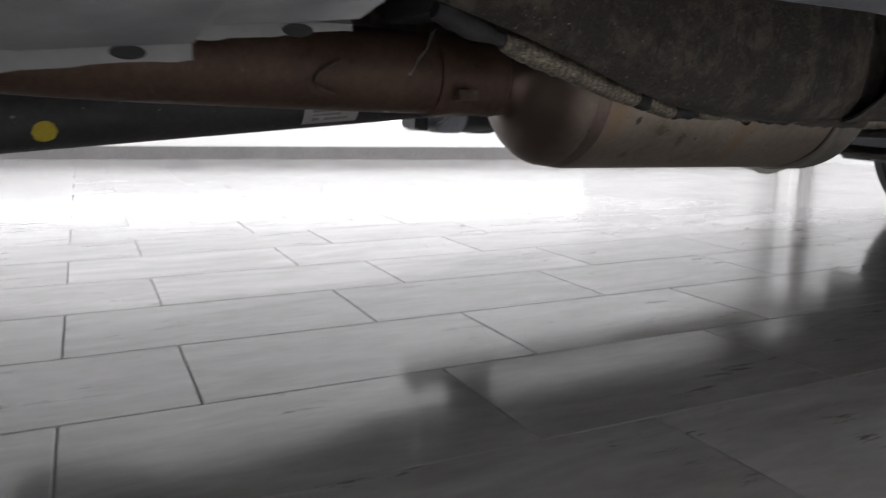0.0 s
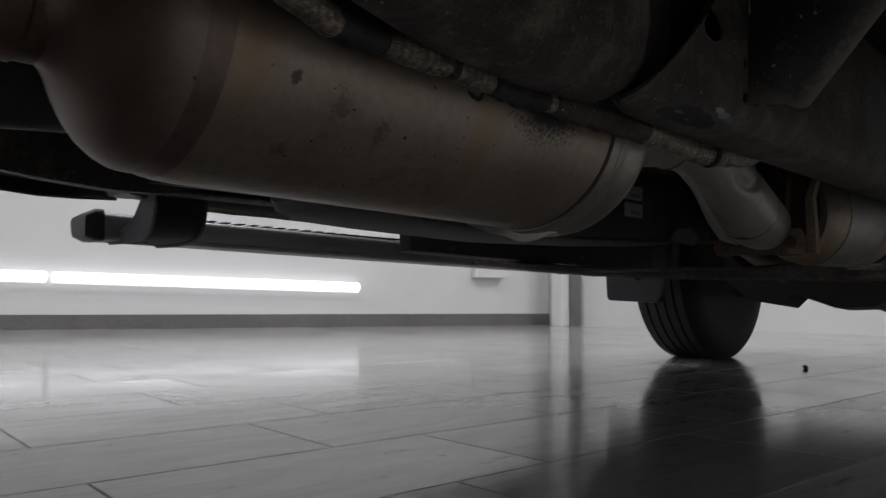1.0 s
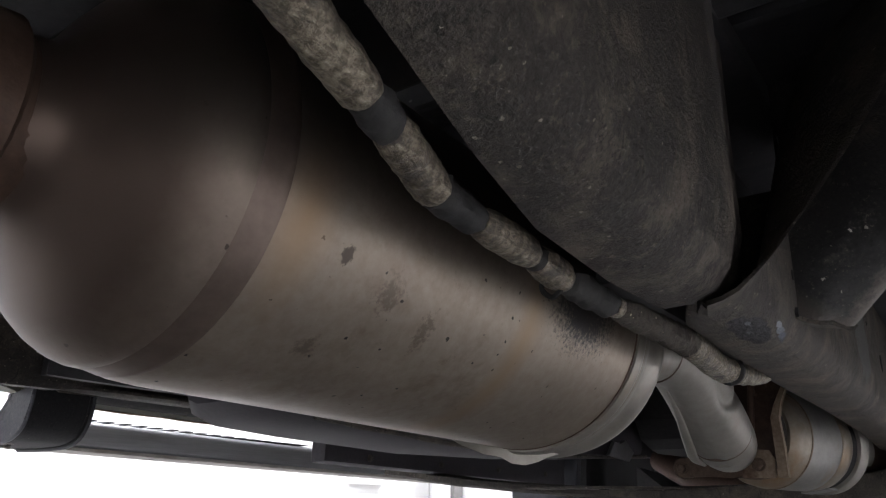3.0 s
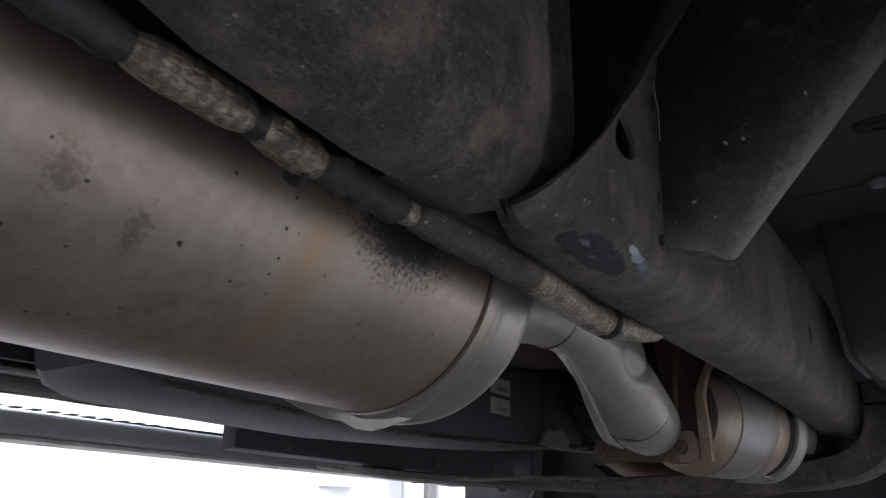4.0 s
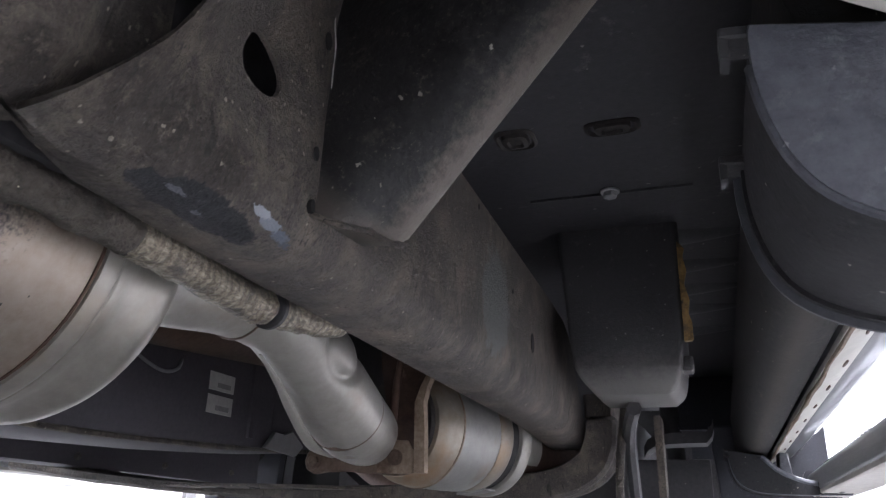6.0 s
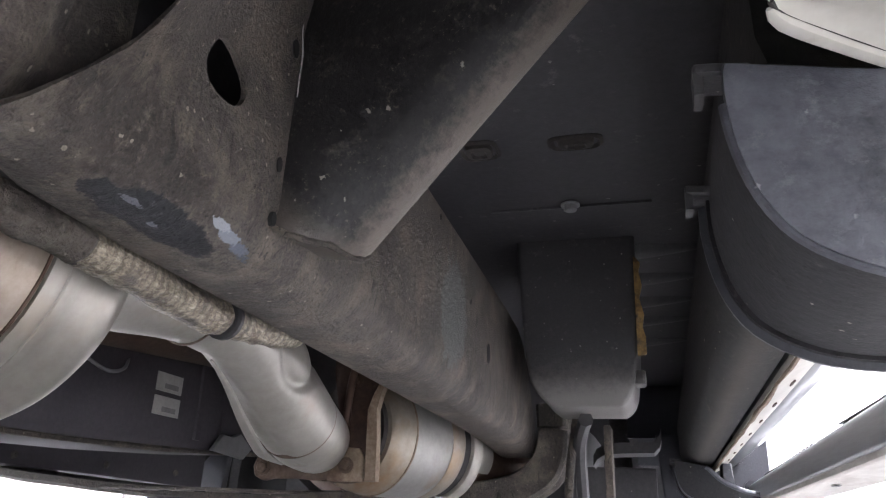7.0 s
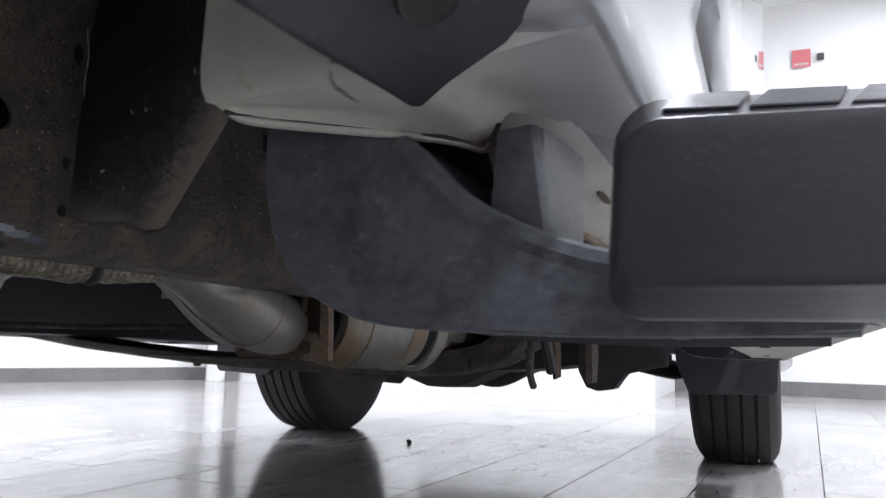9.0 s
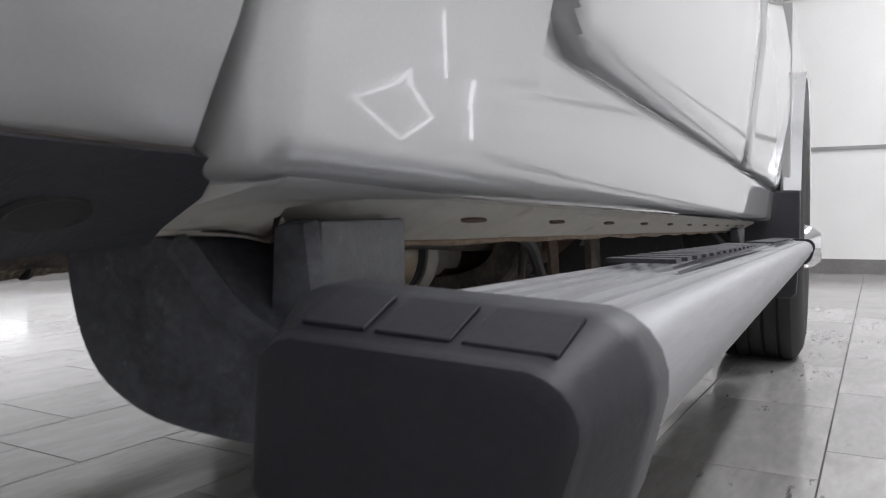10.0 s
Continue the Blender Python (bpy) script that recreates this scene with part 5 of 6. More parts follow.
for wy in (0.0, -4.45):
    for s in (-1, 1):
        wheel(s, wy)

# ---- body ----
def side_profile(low, s, wide=0.0):
    """Outer side of the body from the sill up, as (x, z)."""
    rows = [(0.872, low + 0.000), (0.892, low - 0.001), (0.912, low + 0.000), (0.921, low + 0.0018), (0.9265, low + 0.0050), (0.9295, low + 0.0095), (0.9312, low + 0.016), (0.9338, low + 0.040), (0.939, low + 0.080), (0.946, low + 0.115), (0.955, low + 0.17), (0.970, low + 0.30), (0.972, low + 0.45), (0.955, low + 0.60)]
    return [(s * (x + wide), z) for x, z in rows]


def sill_low(y):
    return 0.492 - 0.010 * (y + 2.6)


def skin(name, s, ys, material, label, parent, wide=lambda y: 0.0, thick=0.012, low=sill_low):
    """A thick curved side panel along the truck."""
    secs = []
    for y in ys:
        outer = side_profile(low(y), s, wide(y))
        inner = [(x - s * thick, z + 0.004) for x, z in outer]
        secs.append([(x, y, z) for x, z in outer] + [(x, y, z) for x, z in reversed(inner)])
    return part(name, loft(secs), material, parent, label, True)


def body_side(s):
    bend = [(-2.698 - 0.018 * math.sin(radians(a)), 0.018 * (1 - math.cos(radians(a)))) for a in (90, 80, 68, 55, 42, 30, 18, 8)] + [(y, 0.0) for y in (-2.698, -2.69, -2.66, -2.63, -2.59, -2.55, -2.51, -2.494)]
    turns = dict(bend)
    skin("cab_side", s, [y for y, _ in bend], PAINT, "silver-white cab corner panel", truck, lambda y: -turns[y], low=lambda y: sill_low(y) + 0.35 * turns[y])
    # rocker below the doors, then the doors with seams
    secs = []
    for y in [-2.494, -2.2, -1.9, -1.5, -1.1, -0.75, -0.55]:
        rows = side_profile(sill_low(y), s)[:9]
        inner = [(x - s * 0.012, z + 0.004) for x, z in rows]
        secs.append([(x, y, z) for x, z in rows] + [(x, y, z) for x, z in reversed(inner)])
    part("rocker_panel", loft(secs), PAINT, truck, "silver-white rocker panel", True)
    for a, b in ((-2.486, -1.52), (-1.512, -0.56)):
        secs = []
        for y in [a, a + 0.006, a + 0.014, a + 0.025, a + 0.05] + list(np.linspace(a + 0.12, b, 8)):
            low = sill_low(y)
            edge = min(1.0, min(y - a, b - y) / 0.02)
            rows = [(0.934, low + 0.088), (0.941, low + 0.090), (0.946, low + 0.096), (0.950, low + 0.108), (0.953, low + 0.125), (0.960, low + 0.18), (0.974, low + 0.30), (0.975, low + 0.45), (0.955, low + 0.60)]
            turn = 0.045 * max(0.0, 1 - (y - a) / 0.05) ** 2
            rows = [(s * (x + 0.006 * edge), max(z, low + 0.086 + turn) + 0.0005 * k) for k, (x, z) in enumerate(rows)]
            inner = [(x - s * 0.014, z + 0.005) for x, z in rows]
            secs.append([(x, y, z) for x, z in rows] + [(x, y, z) for x, z in reversed(inner)])
        part("door", loft(secs), PAINT, truck, "silver-white door with a curved lower edge", True)
    part("door_jamb", loft([[(s * 0.922, y, sill_low(y) + 0.060), (s * 0.934, y, sill_low(y) + 0.090), (s * 0.950, y, sill_low(y) + 0.30), (s * 0.935, y, sill_low(y) + 0.60), (s * 0.915, y, sill_low(y) + 0.60), (s * 0.915, y, sill_low(y) + 0.06)] for y in (-2.50, -2.0, -1.5, -1.0, -0.56)]), PAINT, truck, "silver-white door jamb", True)
    # bed side
    secs = []
    for y, turn in ((-2.722, 1.0), (-2.7225, 0.4), (-2.724, 0.0), (-2.75, 0.0), (-2.80, 0.0), (-2.9, 0.0), (-3.2, 0.0), (-3.6, 0.0), (-3.85, 0.0)):
        low = 0.5005 + 0.045 * min(1.0, max(0.0, (-2.88 - y) / 0.35))
        rows = [(0.884, 0.003), (0.900, 0.000), (0.9055, 0.000), (0.9085, 0.003), (0.9135, 0.013), (0.9195, 0.025), (0.926, 0.037), (0.941, 0.07), (0.956, 0.12), (0.972, 0.22), (0.977, 0.40), (0.958, 0.60)]
        outer = [(s * (x - 0.004 * turn), y, low + z + 0.001 * turn) for x, z in rows]
        secs.append(outer + [(x - s * 0.012, y, z + 0.004) for x, y, z in reversed(outer)])
    part("bed_side", loft(secs), PAINT, truck, "silver-white bed side panel", True)
    part("trim_seam", sweep([(s * 0.9095, y, 0.5005 + 0.045 * min(1.0, max(0.0, (-2.88 - y) / 0.35)) + 0.0003, 0.0010) for y in np.linspace(-2.726, -3.45, 40)], 6, 1, wobble=0.9), SHIELD, truck, "gritty dark seam above the plastic strip", True)
    skin("bed_side", s, [-5.0, -5.6], PAINT, "silver-white rear bed side panel", truck, lambda y: 0.004, low=lambda y: 0.50)
    part("bed_arch", prism([(-3.85, 0.80), (-3.80, 1.09), (-5.05, 1.09), (-5.0, 0.80), (-4.85, 0.93), (-4.45, 1.0), (-4.05, 0.93)], "x", s * 0.955, s * 0.975, 0.004), PAINT, truck, "silver-white rear wheel arch")
    # front fender with its arch
    arc = [(0.56 * -math.cos(a), 0.40 + 0.56 * math.sin(a)) for a in np.linspace(0.28, math.pi - 0.28, 16)]
    part("front_fender", prism([(-0.55, 0.50), *[(y, z) for y, z in arc], (0.60, 0.52), (0.95, 0.55), (0.98, 1.05), (-0.55, 1.09)], "x", s * 0.952, s * 0.978, 0.004), PAINT, truck, "silver-white front fender")
    part("arch_flare", loft([[(s * (0.955 + 0.0), y * 1.0, z), (s * 1.002, y, z), (s * 1.006, y * 1.04, 0.4 + (z - 0.4) * 1.04), (s * 0.960, y * 1.05, 0.4 + (z - 0.4) * 1.05)] for y, z in arc]), PAINT, truck, "flared wheel arch lip", True)
    part("arch_liner", loft([[(s * 0.62, y * 0.985, 0.4 + (z - 0.4) * 0.985), (s * 0.95, y * 0.985, 0.4 + (z - 0.4) * 0.985), (s * 0.95, y, z), (s * 0.62, y, z)] for y, z in arc]), PLASTIC, truck, "black wheel arch liner", True)
    part("mud_guard", prism([(s * 0.75, 0.262), (s * 0.765, 0.25), (s * 0.985, 0.258), (s * 0.998, 0.27), (s * 1.005, 0.40), (s * 1.005, 0.56), (s * 0.70, 0.56), (s * 0.72, 0.34)], "y", -0.585, -0.55, 0.006), PLASTIC, truck, "black mud guard behind the front wheel")


body_side(1)
body_side(-1)

def door_mirror(s):
    """Towing mirror on an arm: rounded black shell with a mirror glass facing back."""
    shell_ob = part("door_mirror", bevelled(loft([[(s * (0.985 + i), y, 1.31 + i), (s * (1.19 - i), y, 1.30 + i), (s * (1.215 - i), y, 1.36), (s * (1.215 - i), y, 1.60 - i), (s * (0.985 + i), y, 1.60 - i)] for y, i in ((-1.03, 0.0), (-0.96, 0.004), (-0.91, 0.03), (-0.89, 0.06))]), 0.008, 2), PLASTIC, truck, "black door mirror on an arm", True)
    part("mirror_glass", bevelled(prism([(s * 1.0, 1.335), (s * 1.183, 1.322), (s * 1.202, 1.372), (s * 1.202, 1.585), (s * 1.0, 1.585)], "y", -1.036, -1.0315), 0.001, 1), CHROME, shell_ob, "mirror glass")
    part("mirror_rim", bevelled(prism([(s * 0.993, 1.325), (s * 1.187, 1.312), (s * 1.209, 1.368), (s * 1.209, 1.594), (s * 0.993, 1.594)], "y", -1.0345, -1.0302), 0.001, 1), RUBBER, shell_ob, "black rim round the glass")
    part("mirror_arm", sweep([(s * 0.90, -0.95, 1.30, 0.024), (s * 0.95, -0.95, 1.34, 0.022), (s * 1.0, -0.95, 1.36, 0.022)], 12), PLASTIC, shell_ob, "black mirror arm", True)


door_mirror(1)
door_mirror(-1)

# cab and bed volumes
part("cab_shell", loft([[(-0.94, y, 1.085), (0.94, y, 1.085), (0.90, y, 1.2), (0.74 * k, y, 1.88), (-0.74 * k, y, 1.88), (-0.90, y, 1.2)] for y, k in ((-2.72, 1.0), (-1.5, 1.0), (-0.9, 1.0))]), PAINT, truck, "silver-white cab")
part("bonnet", box(-0.92, 0.92, -0.9, 0.98, 1.06, 1.14, 0.03), PAINT, truck, "silver-white bonnet")
part("bed_floor", box(-0.93, 0.93, -5.6, -2.78, 0.70, 0.74, 0.01), BLACK, truck, "black underside of the bed")
part("bed_front", box(-0.95, 0.95, -2.80, -2.775, 0.70, 1.10, 0.006), BLACK, truck, "dark front wall of the bed")
part("cab_back", box(-0.93, 0.93, -2.735, -2.71, 0.70, 1.09, 0.006), BLACK, truck, "dark rear wall of the cab")
for y in (-3.0, -3.45):
    part("bed_crossmember", box(-0.85, 0.85, y - 0.04, y + 0.04, 0.635, 0.70, 0.008), BLACK, truck, "black bed crossmember")


def sill_corner(s):
    """Cream painted lower corner at the back of the cab, with its folded flange and sealed seam."""
    front = [(0.754, -2.703, 0.479), (0.757, -2.697, 0.4755), (0.763, -2.688, 0.475), (0.785, -2.670, 0.475), (0.805, -2.655, 0.475), (0.820, -2.644, 0.475), (0.836, -2.632, 0.4745), (0.844, -2.627, 0.473), (0.850, -2.623, 0.4715), (0.855, -2.624, 0.475), (0.860, -2.627, 0.4805), (0.866, -2.629, 0.4850), (0.874, -2.612, 0.4880), (0.884, -2.588, 0.4893), (0.894, -2.560, 0.4900), (0.904, -2.540, 0.4905), (0.912, -2.535, 0.4912), (0.9185, -2.535, 0.4938)]
    secs = []
    for k, (x, y, z) in enumerate(front):
        w = max(0.0, min(1.0, (x - 0.855) / 0.05))
        rear_y, rear_z = -2.706 + 0.014 * w, 0.4775 + 0.0140 * w + (0.0025 if x > 0.915 else 0.0)
        ring = []
        for u in (0.0, 0.12, 0.25, 0.4, 0.55, 0.7, 0.85, 1.0):
            # the sheet dips a little behind the seam, then rolls up into the back of the cab
            ring.append((s * x, y + (rear_y - y) * u, z + (rear_z - z) * u + 0.0035 * (1 - w) * math.sin(math.pi * min(1.0, u * 1.6)) * (1 if u < 0.6 else 0)))
        ring += [(s * x, rear_y - 0.0035, rear_z + 0.005), (s * x, rear_y - 0.005, rear_z + 0.014), (s * x, rear_y - 0.004, 0.52), (s * x, rear_y, 0.57), (s * x, min(y, -2.60), 0.57), (s * x, y + 0.002, z + 0.02)]
        secs.append(ring)
    corner = part("cab_corner_underside", loft(secs), PRIMER, truck, "cream painted underside of the cab corner", True)
    flange_line = [(s * x, y + 0.003, z - 0.0005) for x, y, z in front[1:11]]
    part("seam_flange", sweep([(p[0], p[1] - 0.0004, p[2] + 0.0002, 0.0012 if k in (0, 9) else 0.0036) for k, p in enumerate(flange_line)], 8, 3, 0.7), PRIMER, corner, "folded seam flange", True)
    part("rust_seam", sweep([(p[0], p[1] - 0.0036, p[2] + 0.0012, 0.0010 if k < 5 else 0.0019) for k, p in enumerate(flange_line)], 6, 3, wobble=0.6), SHIELD, corner, "dark dirty seam", True)
    # inner sill: dark rounded box, then a pale flange that leans out to the rocker, with slots
    secs = []
    for y in np.linspace(-2.60, -0.50, 9):
        low = sill_low(y) - 0.024
        secs.append([(s * 0.765, y, low + 0.14), (s * 0.767, y, low + 0.06), (s * 0.776, y, low + 0.028), (s * 0.794, y, low + 0.010), (s * 0.818, y, low + 0.004), (s * 0.838, y, low + 0.008), (s * 0.846, y, low + 0.02), (s * 0.846, y, low + 0.14)])
    part("inner_sill", loft(secs), SILL, truck, "dusty dark inner sill", True)
    secs = []
    for y in np.linspace(-2.585, -0.50, 9):
        low = sill_low(y)
        secs.append([(s * 0.843, y, low - 0.025), (s * 0.848, y, low - 0.024), (s * 0.868, y, low - 0.013), (s * 0.886, y, low - 0.003), (s * 0.889, y, low + 0.004), (s * 0.868, y, low - 0.004), (s * 0.845, y, low - 0.014)])
    secs.insert(0, [(s * 0.848, -2.622, 0.486), (s * 0.853, -2.622, 0.486), (s * 0.869, -2.622, 0.490), (s * 0.885, -2.622, 0.493), (s * 0.889, -2.622, 0.498), (s * 0.868, -2.622, 0.499), (s * 0.847, -2.622, 0.496)])
    pinch = part("sill_underside", loft(secs), PRIMER, truck, "cream painted sill flange", True)
    part("sealer_bead", sweep([(s * 0.846, y, sill_low(y) - 0.0255 + 0.0012 * math.sin(y * 37), 0.003) for y in np.linspace(-2.58, -0.52, 40)], 6, 1, wobble=0.8), PALE_RUST, pinch, "rough brown sealer bead", True)
    for k in range(11):
        y = -2.444 + 0.17 * k
        slot = lathe([(-0.0015, 0.009), (0.0010, 0.009)], (0, 0, 0), (0, 0, 1), 16)
        bmesh.ops.transform(slot, matrix=Matrix.Translation((s * 0.873, y, sill_low(y) - 0.0105)) @ Matrix.Rotation(radians(-29 * s), 4, "Y") @ Matrix.Diagonal((0.26, 2.2, 1, 1)), verts=slot.verts)
        part("sill_slot", slot, BROWN, pinch)


sill_corner(1)
sill_corner(-1)


def bed_trim(s):
    """Black plastic strip below the bed side, rounded at its front end, with an oval recess."""
    secs = []
    for y, k, rise, lead in ((-2.706, 0.35, 0.0, 1.0), (-2.708, 0.8, 0.0, 1.0), (-2.712, 1.0, 0.0, 1.0), (-2.730, 1.0, 0.0, 0.9), (-2.78, 1.0, 0.0, 0.4), (-2.85, 1.0, 0.0, 0.0), (-2.92, 1.0, 0.005, 0.0), (-3.02, 1.0, 0.022, 0.0), (-3.15, 1.0, 0.036, 0.0), (-3.3, 1.0, 0.042, 0.0), (-3.55, 1.0, 0.044, 0.0)):
        drop = 0.005 * min(1.0, max(0.0, (-2.72 - y) / 0.08))
        wide = 0.006 * min(1.0, max(0.0, (-2.71 - y) / 0.02))
        outer = [(0.0, 0.899 + wide, 0.5035), (0.06, 0.905 + wide, 0.4995), (0.35, 0.889 + 0.6 * wide, 0.4875), (0.7, 0.863, 0.4765), (0.92, 0.850, 0.4695 - drop), (1.0, 0.846, 0.4700 - drop)]
        inner = [(1.0, 0.845, 0.4735 - drop), (0.9, 0.853, 0.4765 - drop), (0.35, 0.884, 0.4925), (0.0, 0.893, 0.5030)]
        thin = [(u, x + (0.874 - x) * 0.04 * (1 - k), z + (0.486 - z) * 0.05 * (1 - k)) for u, x, z in outer + inner]
        secs.append([(s * x, y + 0.015 * u ** 1.2 * lead - 0.004 * (1 - min(1.0, u / 0.3)) * (1.0 if lead == 1.0 else 0.0), z + rise) for u, x, z in thin])
    strip = part("bed_trim", loft(secs), PLASTIC, truck, "black plastic strip below the bed side", True)
    rec = lathe([(-0.001, 0.011), (0.0008, 0.0105), (0.0002, 0.009), (0.0002, 0.0)], (0, 0, 0), (0, 0, 1), 20)
    for v in rec.verts:
        v.co = (s * (0.8815 + v.co.y * 0.8 + v.co.z * 0.6), -2.755 + v.co.x * 1.3, 0.4812 + v.co.y * 0.45 - v.co.z * 0.8)
    part("recess", rec, RUBBER, strip)


bed_trim(1)
bed_trim(-1)
ragged = [(-3.545, 0.512), (-3.567, 0.500), (-3.60, 0.494), (-3.652, 0.489), (-3.660, 0.479), (-3.70, 0.476), (-3.74, 0.472), (-3.80, 0.474), (-3.86, 0.485), (-3.90, 0.56), (-3.93, 0.66), (-4.0, 0.78), (-4.1, 0.88)]
for s in (1, -1):
    liner = part("rear_arch_liner", loft([[(s * 0.72, y, z + 0.006 * noise.noise(Vector((y * 40, 0, 0)))), (s * 0.86, y, z + 0.020), (s * 0.945, y, z + 0.012), (s * 0.955, y, z + 0.024), (s * 0.86, y, z + 0.034), (s * 0.72, y, z + 0.018)] for y, z in ragged]), CAP, truck, "dirty black rear wheel arch liner", True)
    # pale worn flanges behind the liner, each with a dark hole
    for rows, hole in ((((-3.650, 0.486, 0.497), (-3.62, 0.489, 0.498), (-3.57, 0.4945, 0.501), (-3.548, 0.497, 0.5015)), (-3.585, 0.4955)), (((-3.76, 0.462, 0.476), (-3.706, 0.470, 0.482), (-3.67, 0.4725, 0.4835), (-3.650, 0.474, 0.484)), (-3.686, 0.4775))):
        strip = part("liner_flange", loft([[(s * 0.660, y, a + 0.0015 * noise.noise(Vector((y * 70, a, 0)))), (s * 0.660, y, b), (s * 0.655, y, b + 0.004), (s * 0.655, y, a + 0.002)] for y, a, b in [tuple(p) for p in spline(rows, 5)]]), GREY, liner, "pale worn flange of the liner", True)
        spot = lathe([(-0.002, 0.0042), (0.0012, 0.0042)], (0, 0, 0), (1, 0, 0), 14)
        for v in spot.verts:
            v.co = (s * (0.660 + v.co.x), hole[0] + v.co.y * 2.4, hole[1] + v.co.z)
        part("flange_hole", spot, RUBBER, strip)

# ---- running boards ----
BOARD_IN, BOARD_OUT = 0.934, 1.046


def board_ring(y, dz, grow=0.0):
    """Rounded cross-section of the board, as points at y."""
    zt, zb = 0.456 + dz + grow, 0.393 + dz - grow
    xi, xo = BOARD_IN - grow, BOARD_OUT + grow
    pts = []
    for cx, cz, r, a0, a1 in ((xo - 0.024, zt - 0.023, 0.023, 80, 0), (xo - 0.028, zb + 0.024, 0.024, -8, -84), (xi + 0.010, zb + 0.010, 0.010, -96, -178), (xi + 0.020, zt - 0.018, 0.018, 178, 100)):
        for k in range(6):
            a = radians(a0 + (a1 - a0) * k / 5)
            x_lean = -0.008 * (zt - (cz + r * math.sin(a))) / 0.06 if cx > 1.0 else 0.0
            pts.append((cx + r * math.cos(a) + x_lean, y, cz + r * math.sin(a) - (0.006 * max(0.0, (cx + r * math.cos(a) - xi)) / 0.11 if cz > zb + 0.03 else 0)))
    return pts


def board_z(y):
    return -0.014 * (y + 2.7)


def flip(ring, s):
    return [(s * p[0], p[1], p[2]) for p in ring]


def running_board(s):
    board = part("running_board", loft([flip(board_ring(y, board_z(y), -0.002), s) for y in (-2.695, -2.4, -2.0, -1.5, -1.0, -0.66)]), ALLOY, truck, "brushed aluminium running board", True)
    # open channel seen from below
    part("under_channel", loft([[(s * 0.936, y, 0.3975 + board_z(y)), (s * 0.9375, y, 0.3905 + board_z(y)), (s * 0.941, y, 0.3885 + board_z(y)), (s * 0.948, y, 0.3895 + board_z(y)), (s * 1.006, y, 0.3895 + board_z(y)), (s * 1.010, y, 0.3880 + board_z(y)), (s * 1.017, y, 0.3885 + board_z(y)), (s * 1.0, y, 0.40 + board_z(y))] for y in (-2.68, -1.7, -0.70)]), DUSTY, board, "pale dusty underside", True)
    for y in (-2.249, -1.6, -1.0):
        part("drain_hole", box(s * 0.968, s * 0.976, y - 0.018, y + 0.018, 0.3868 + board_z(y), 0.3878 + board_z(y), 0.0), BLACK, board)
    for x in (0.960, 0.972, 0.984, 0.996, 1.008, 1.020):
        part("tread_rib", loft([[(s * (x - 0.0025), y, 0.4500 + board_z(y) - 0.055 * (x - 0.934)), (s * (x + 0.0025), y, 0.4500 + board_z(y) - 0.055 * (x - 0.934)), (s * (x + 0.001), y, 0.4552 + board_z(y) - 0.055 * (x - 0.934)), (s * (x - 0.001), y, 0.4552 + board_z(y) - 0.055 * (x - 0.934))] for y in (-2.69, -1.7, -0.67)]), ALLOY, board)
    for y0, y1 in ((-2.43, -1.77), (-1.55, -0.90)):
        pad = part("step_pad", box(s * 0.952, s * 1.004, y0, y1, 0.450 + board_z(y0), 0.4585 + board_z(y1), 0.002), PLASTIC, board, "ribbed black step pad")
        for k in range(16):
            yy = y0 + 0.02 + (y1 - y0 - 0.04) * k / 15
            part("pad_rib", box(s * 0.955, s * 0.999, yy - 0.009, yy + 0.009, 0.456 + board_z(yy), 0.4588 + board_z(yy), 0.0), PLASTIC, pad)
    for y0, sign in ((-2.70, -1), (-0.655, 1)):
        dz = board_z(y0)
        base = [(x + (-0.0066 if x < 0.99 else 0.0015), yy, z + (0.0030 if z > 0.42 + dz else -0.0054)) for x, yy, z in board_ring(y0, dz, 0.0015)]
        left, right = min(p[0] for p in base), max(p[0] for p in base)
        bottom, top = min(p[2] for p in base), max(p[2] for p in base)
        rings = []
        for d, k in ((-0.014, 0.0), (0.0, 0.0), (0.003, 0.02), (0.006, 0.09), (0.0215, 0.83), (0.0235, 0.90), (0.0250, 0.94), (0.0262, 1.0), (0.0266, 1.12), (0.0268, 1.4)):
            ring = []
            for x, _, z in base:
                u, w = (x - left) / (right - left), (z - bottom) / (top - bottom)
                ring.append((s * (x + k * (0.006 * (1 - u) - 0.013 * u)), y0 + (-d if sign < 0 else d), z + k * (0.0085 * (1 - w) - 0.0140 * w)))
            rings.append(ring)
        cap = part("end_cap", loft(rings), CAP, board, "matt black moulded end cap", True)
        if s > 0 and sign < 0:
            # raised mark: three plain slanted blocks
            for u0, u1 in ((-0.036, -0.015), (-0.011, 0.012), (0.016, 0.042)):
                bm = prism([(u0 - 0.003, -0.0075), (u1 - 0.002, -0.0075), (u1 + 0.001, 0.0075), (u0 + 0.002, 0.0075)], "z", -0.0010, 0.0011, 0.0004, 1)
                bmesh.ops.transform(bm, matrix=Matrix.Translation((0.985, -2.7136, 0.4515)) @ Matrix.Rotation(radians(3.2), 4, "Y") @ Matrix.Rotation(radians(35), 4, "X"), verts=bm.verts)
                part("raised_block", bm, CAP, cap, "plain raised block")


running_board(1)
running_board(-1)


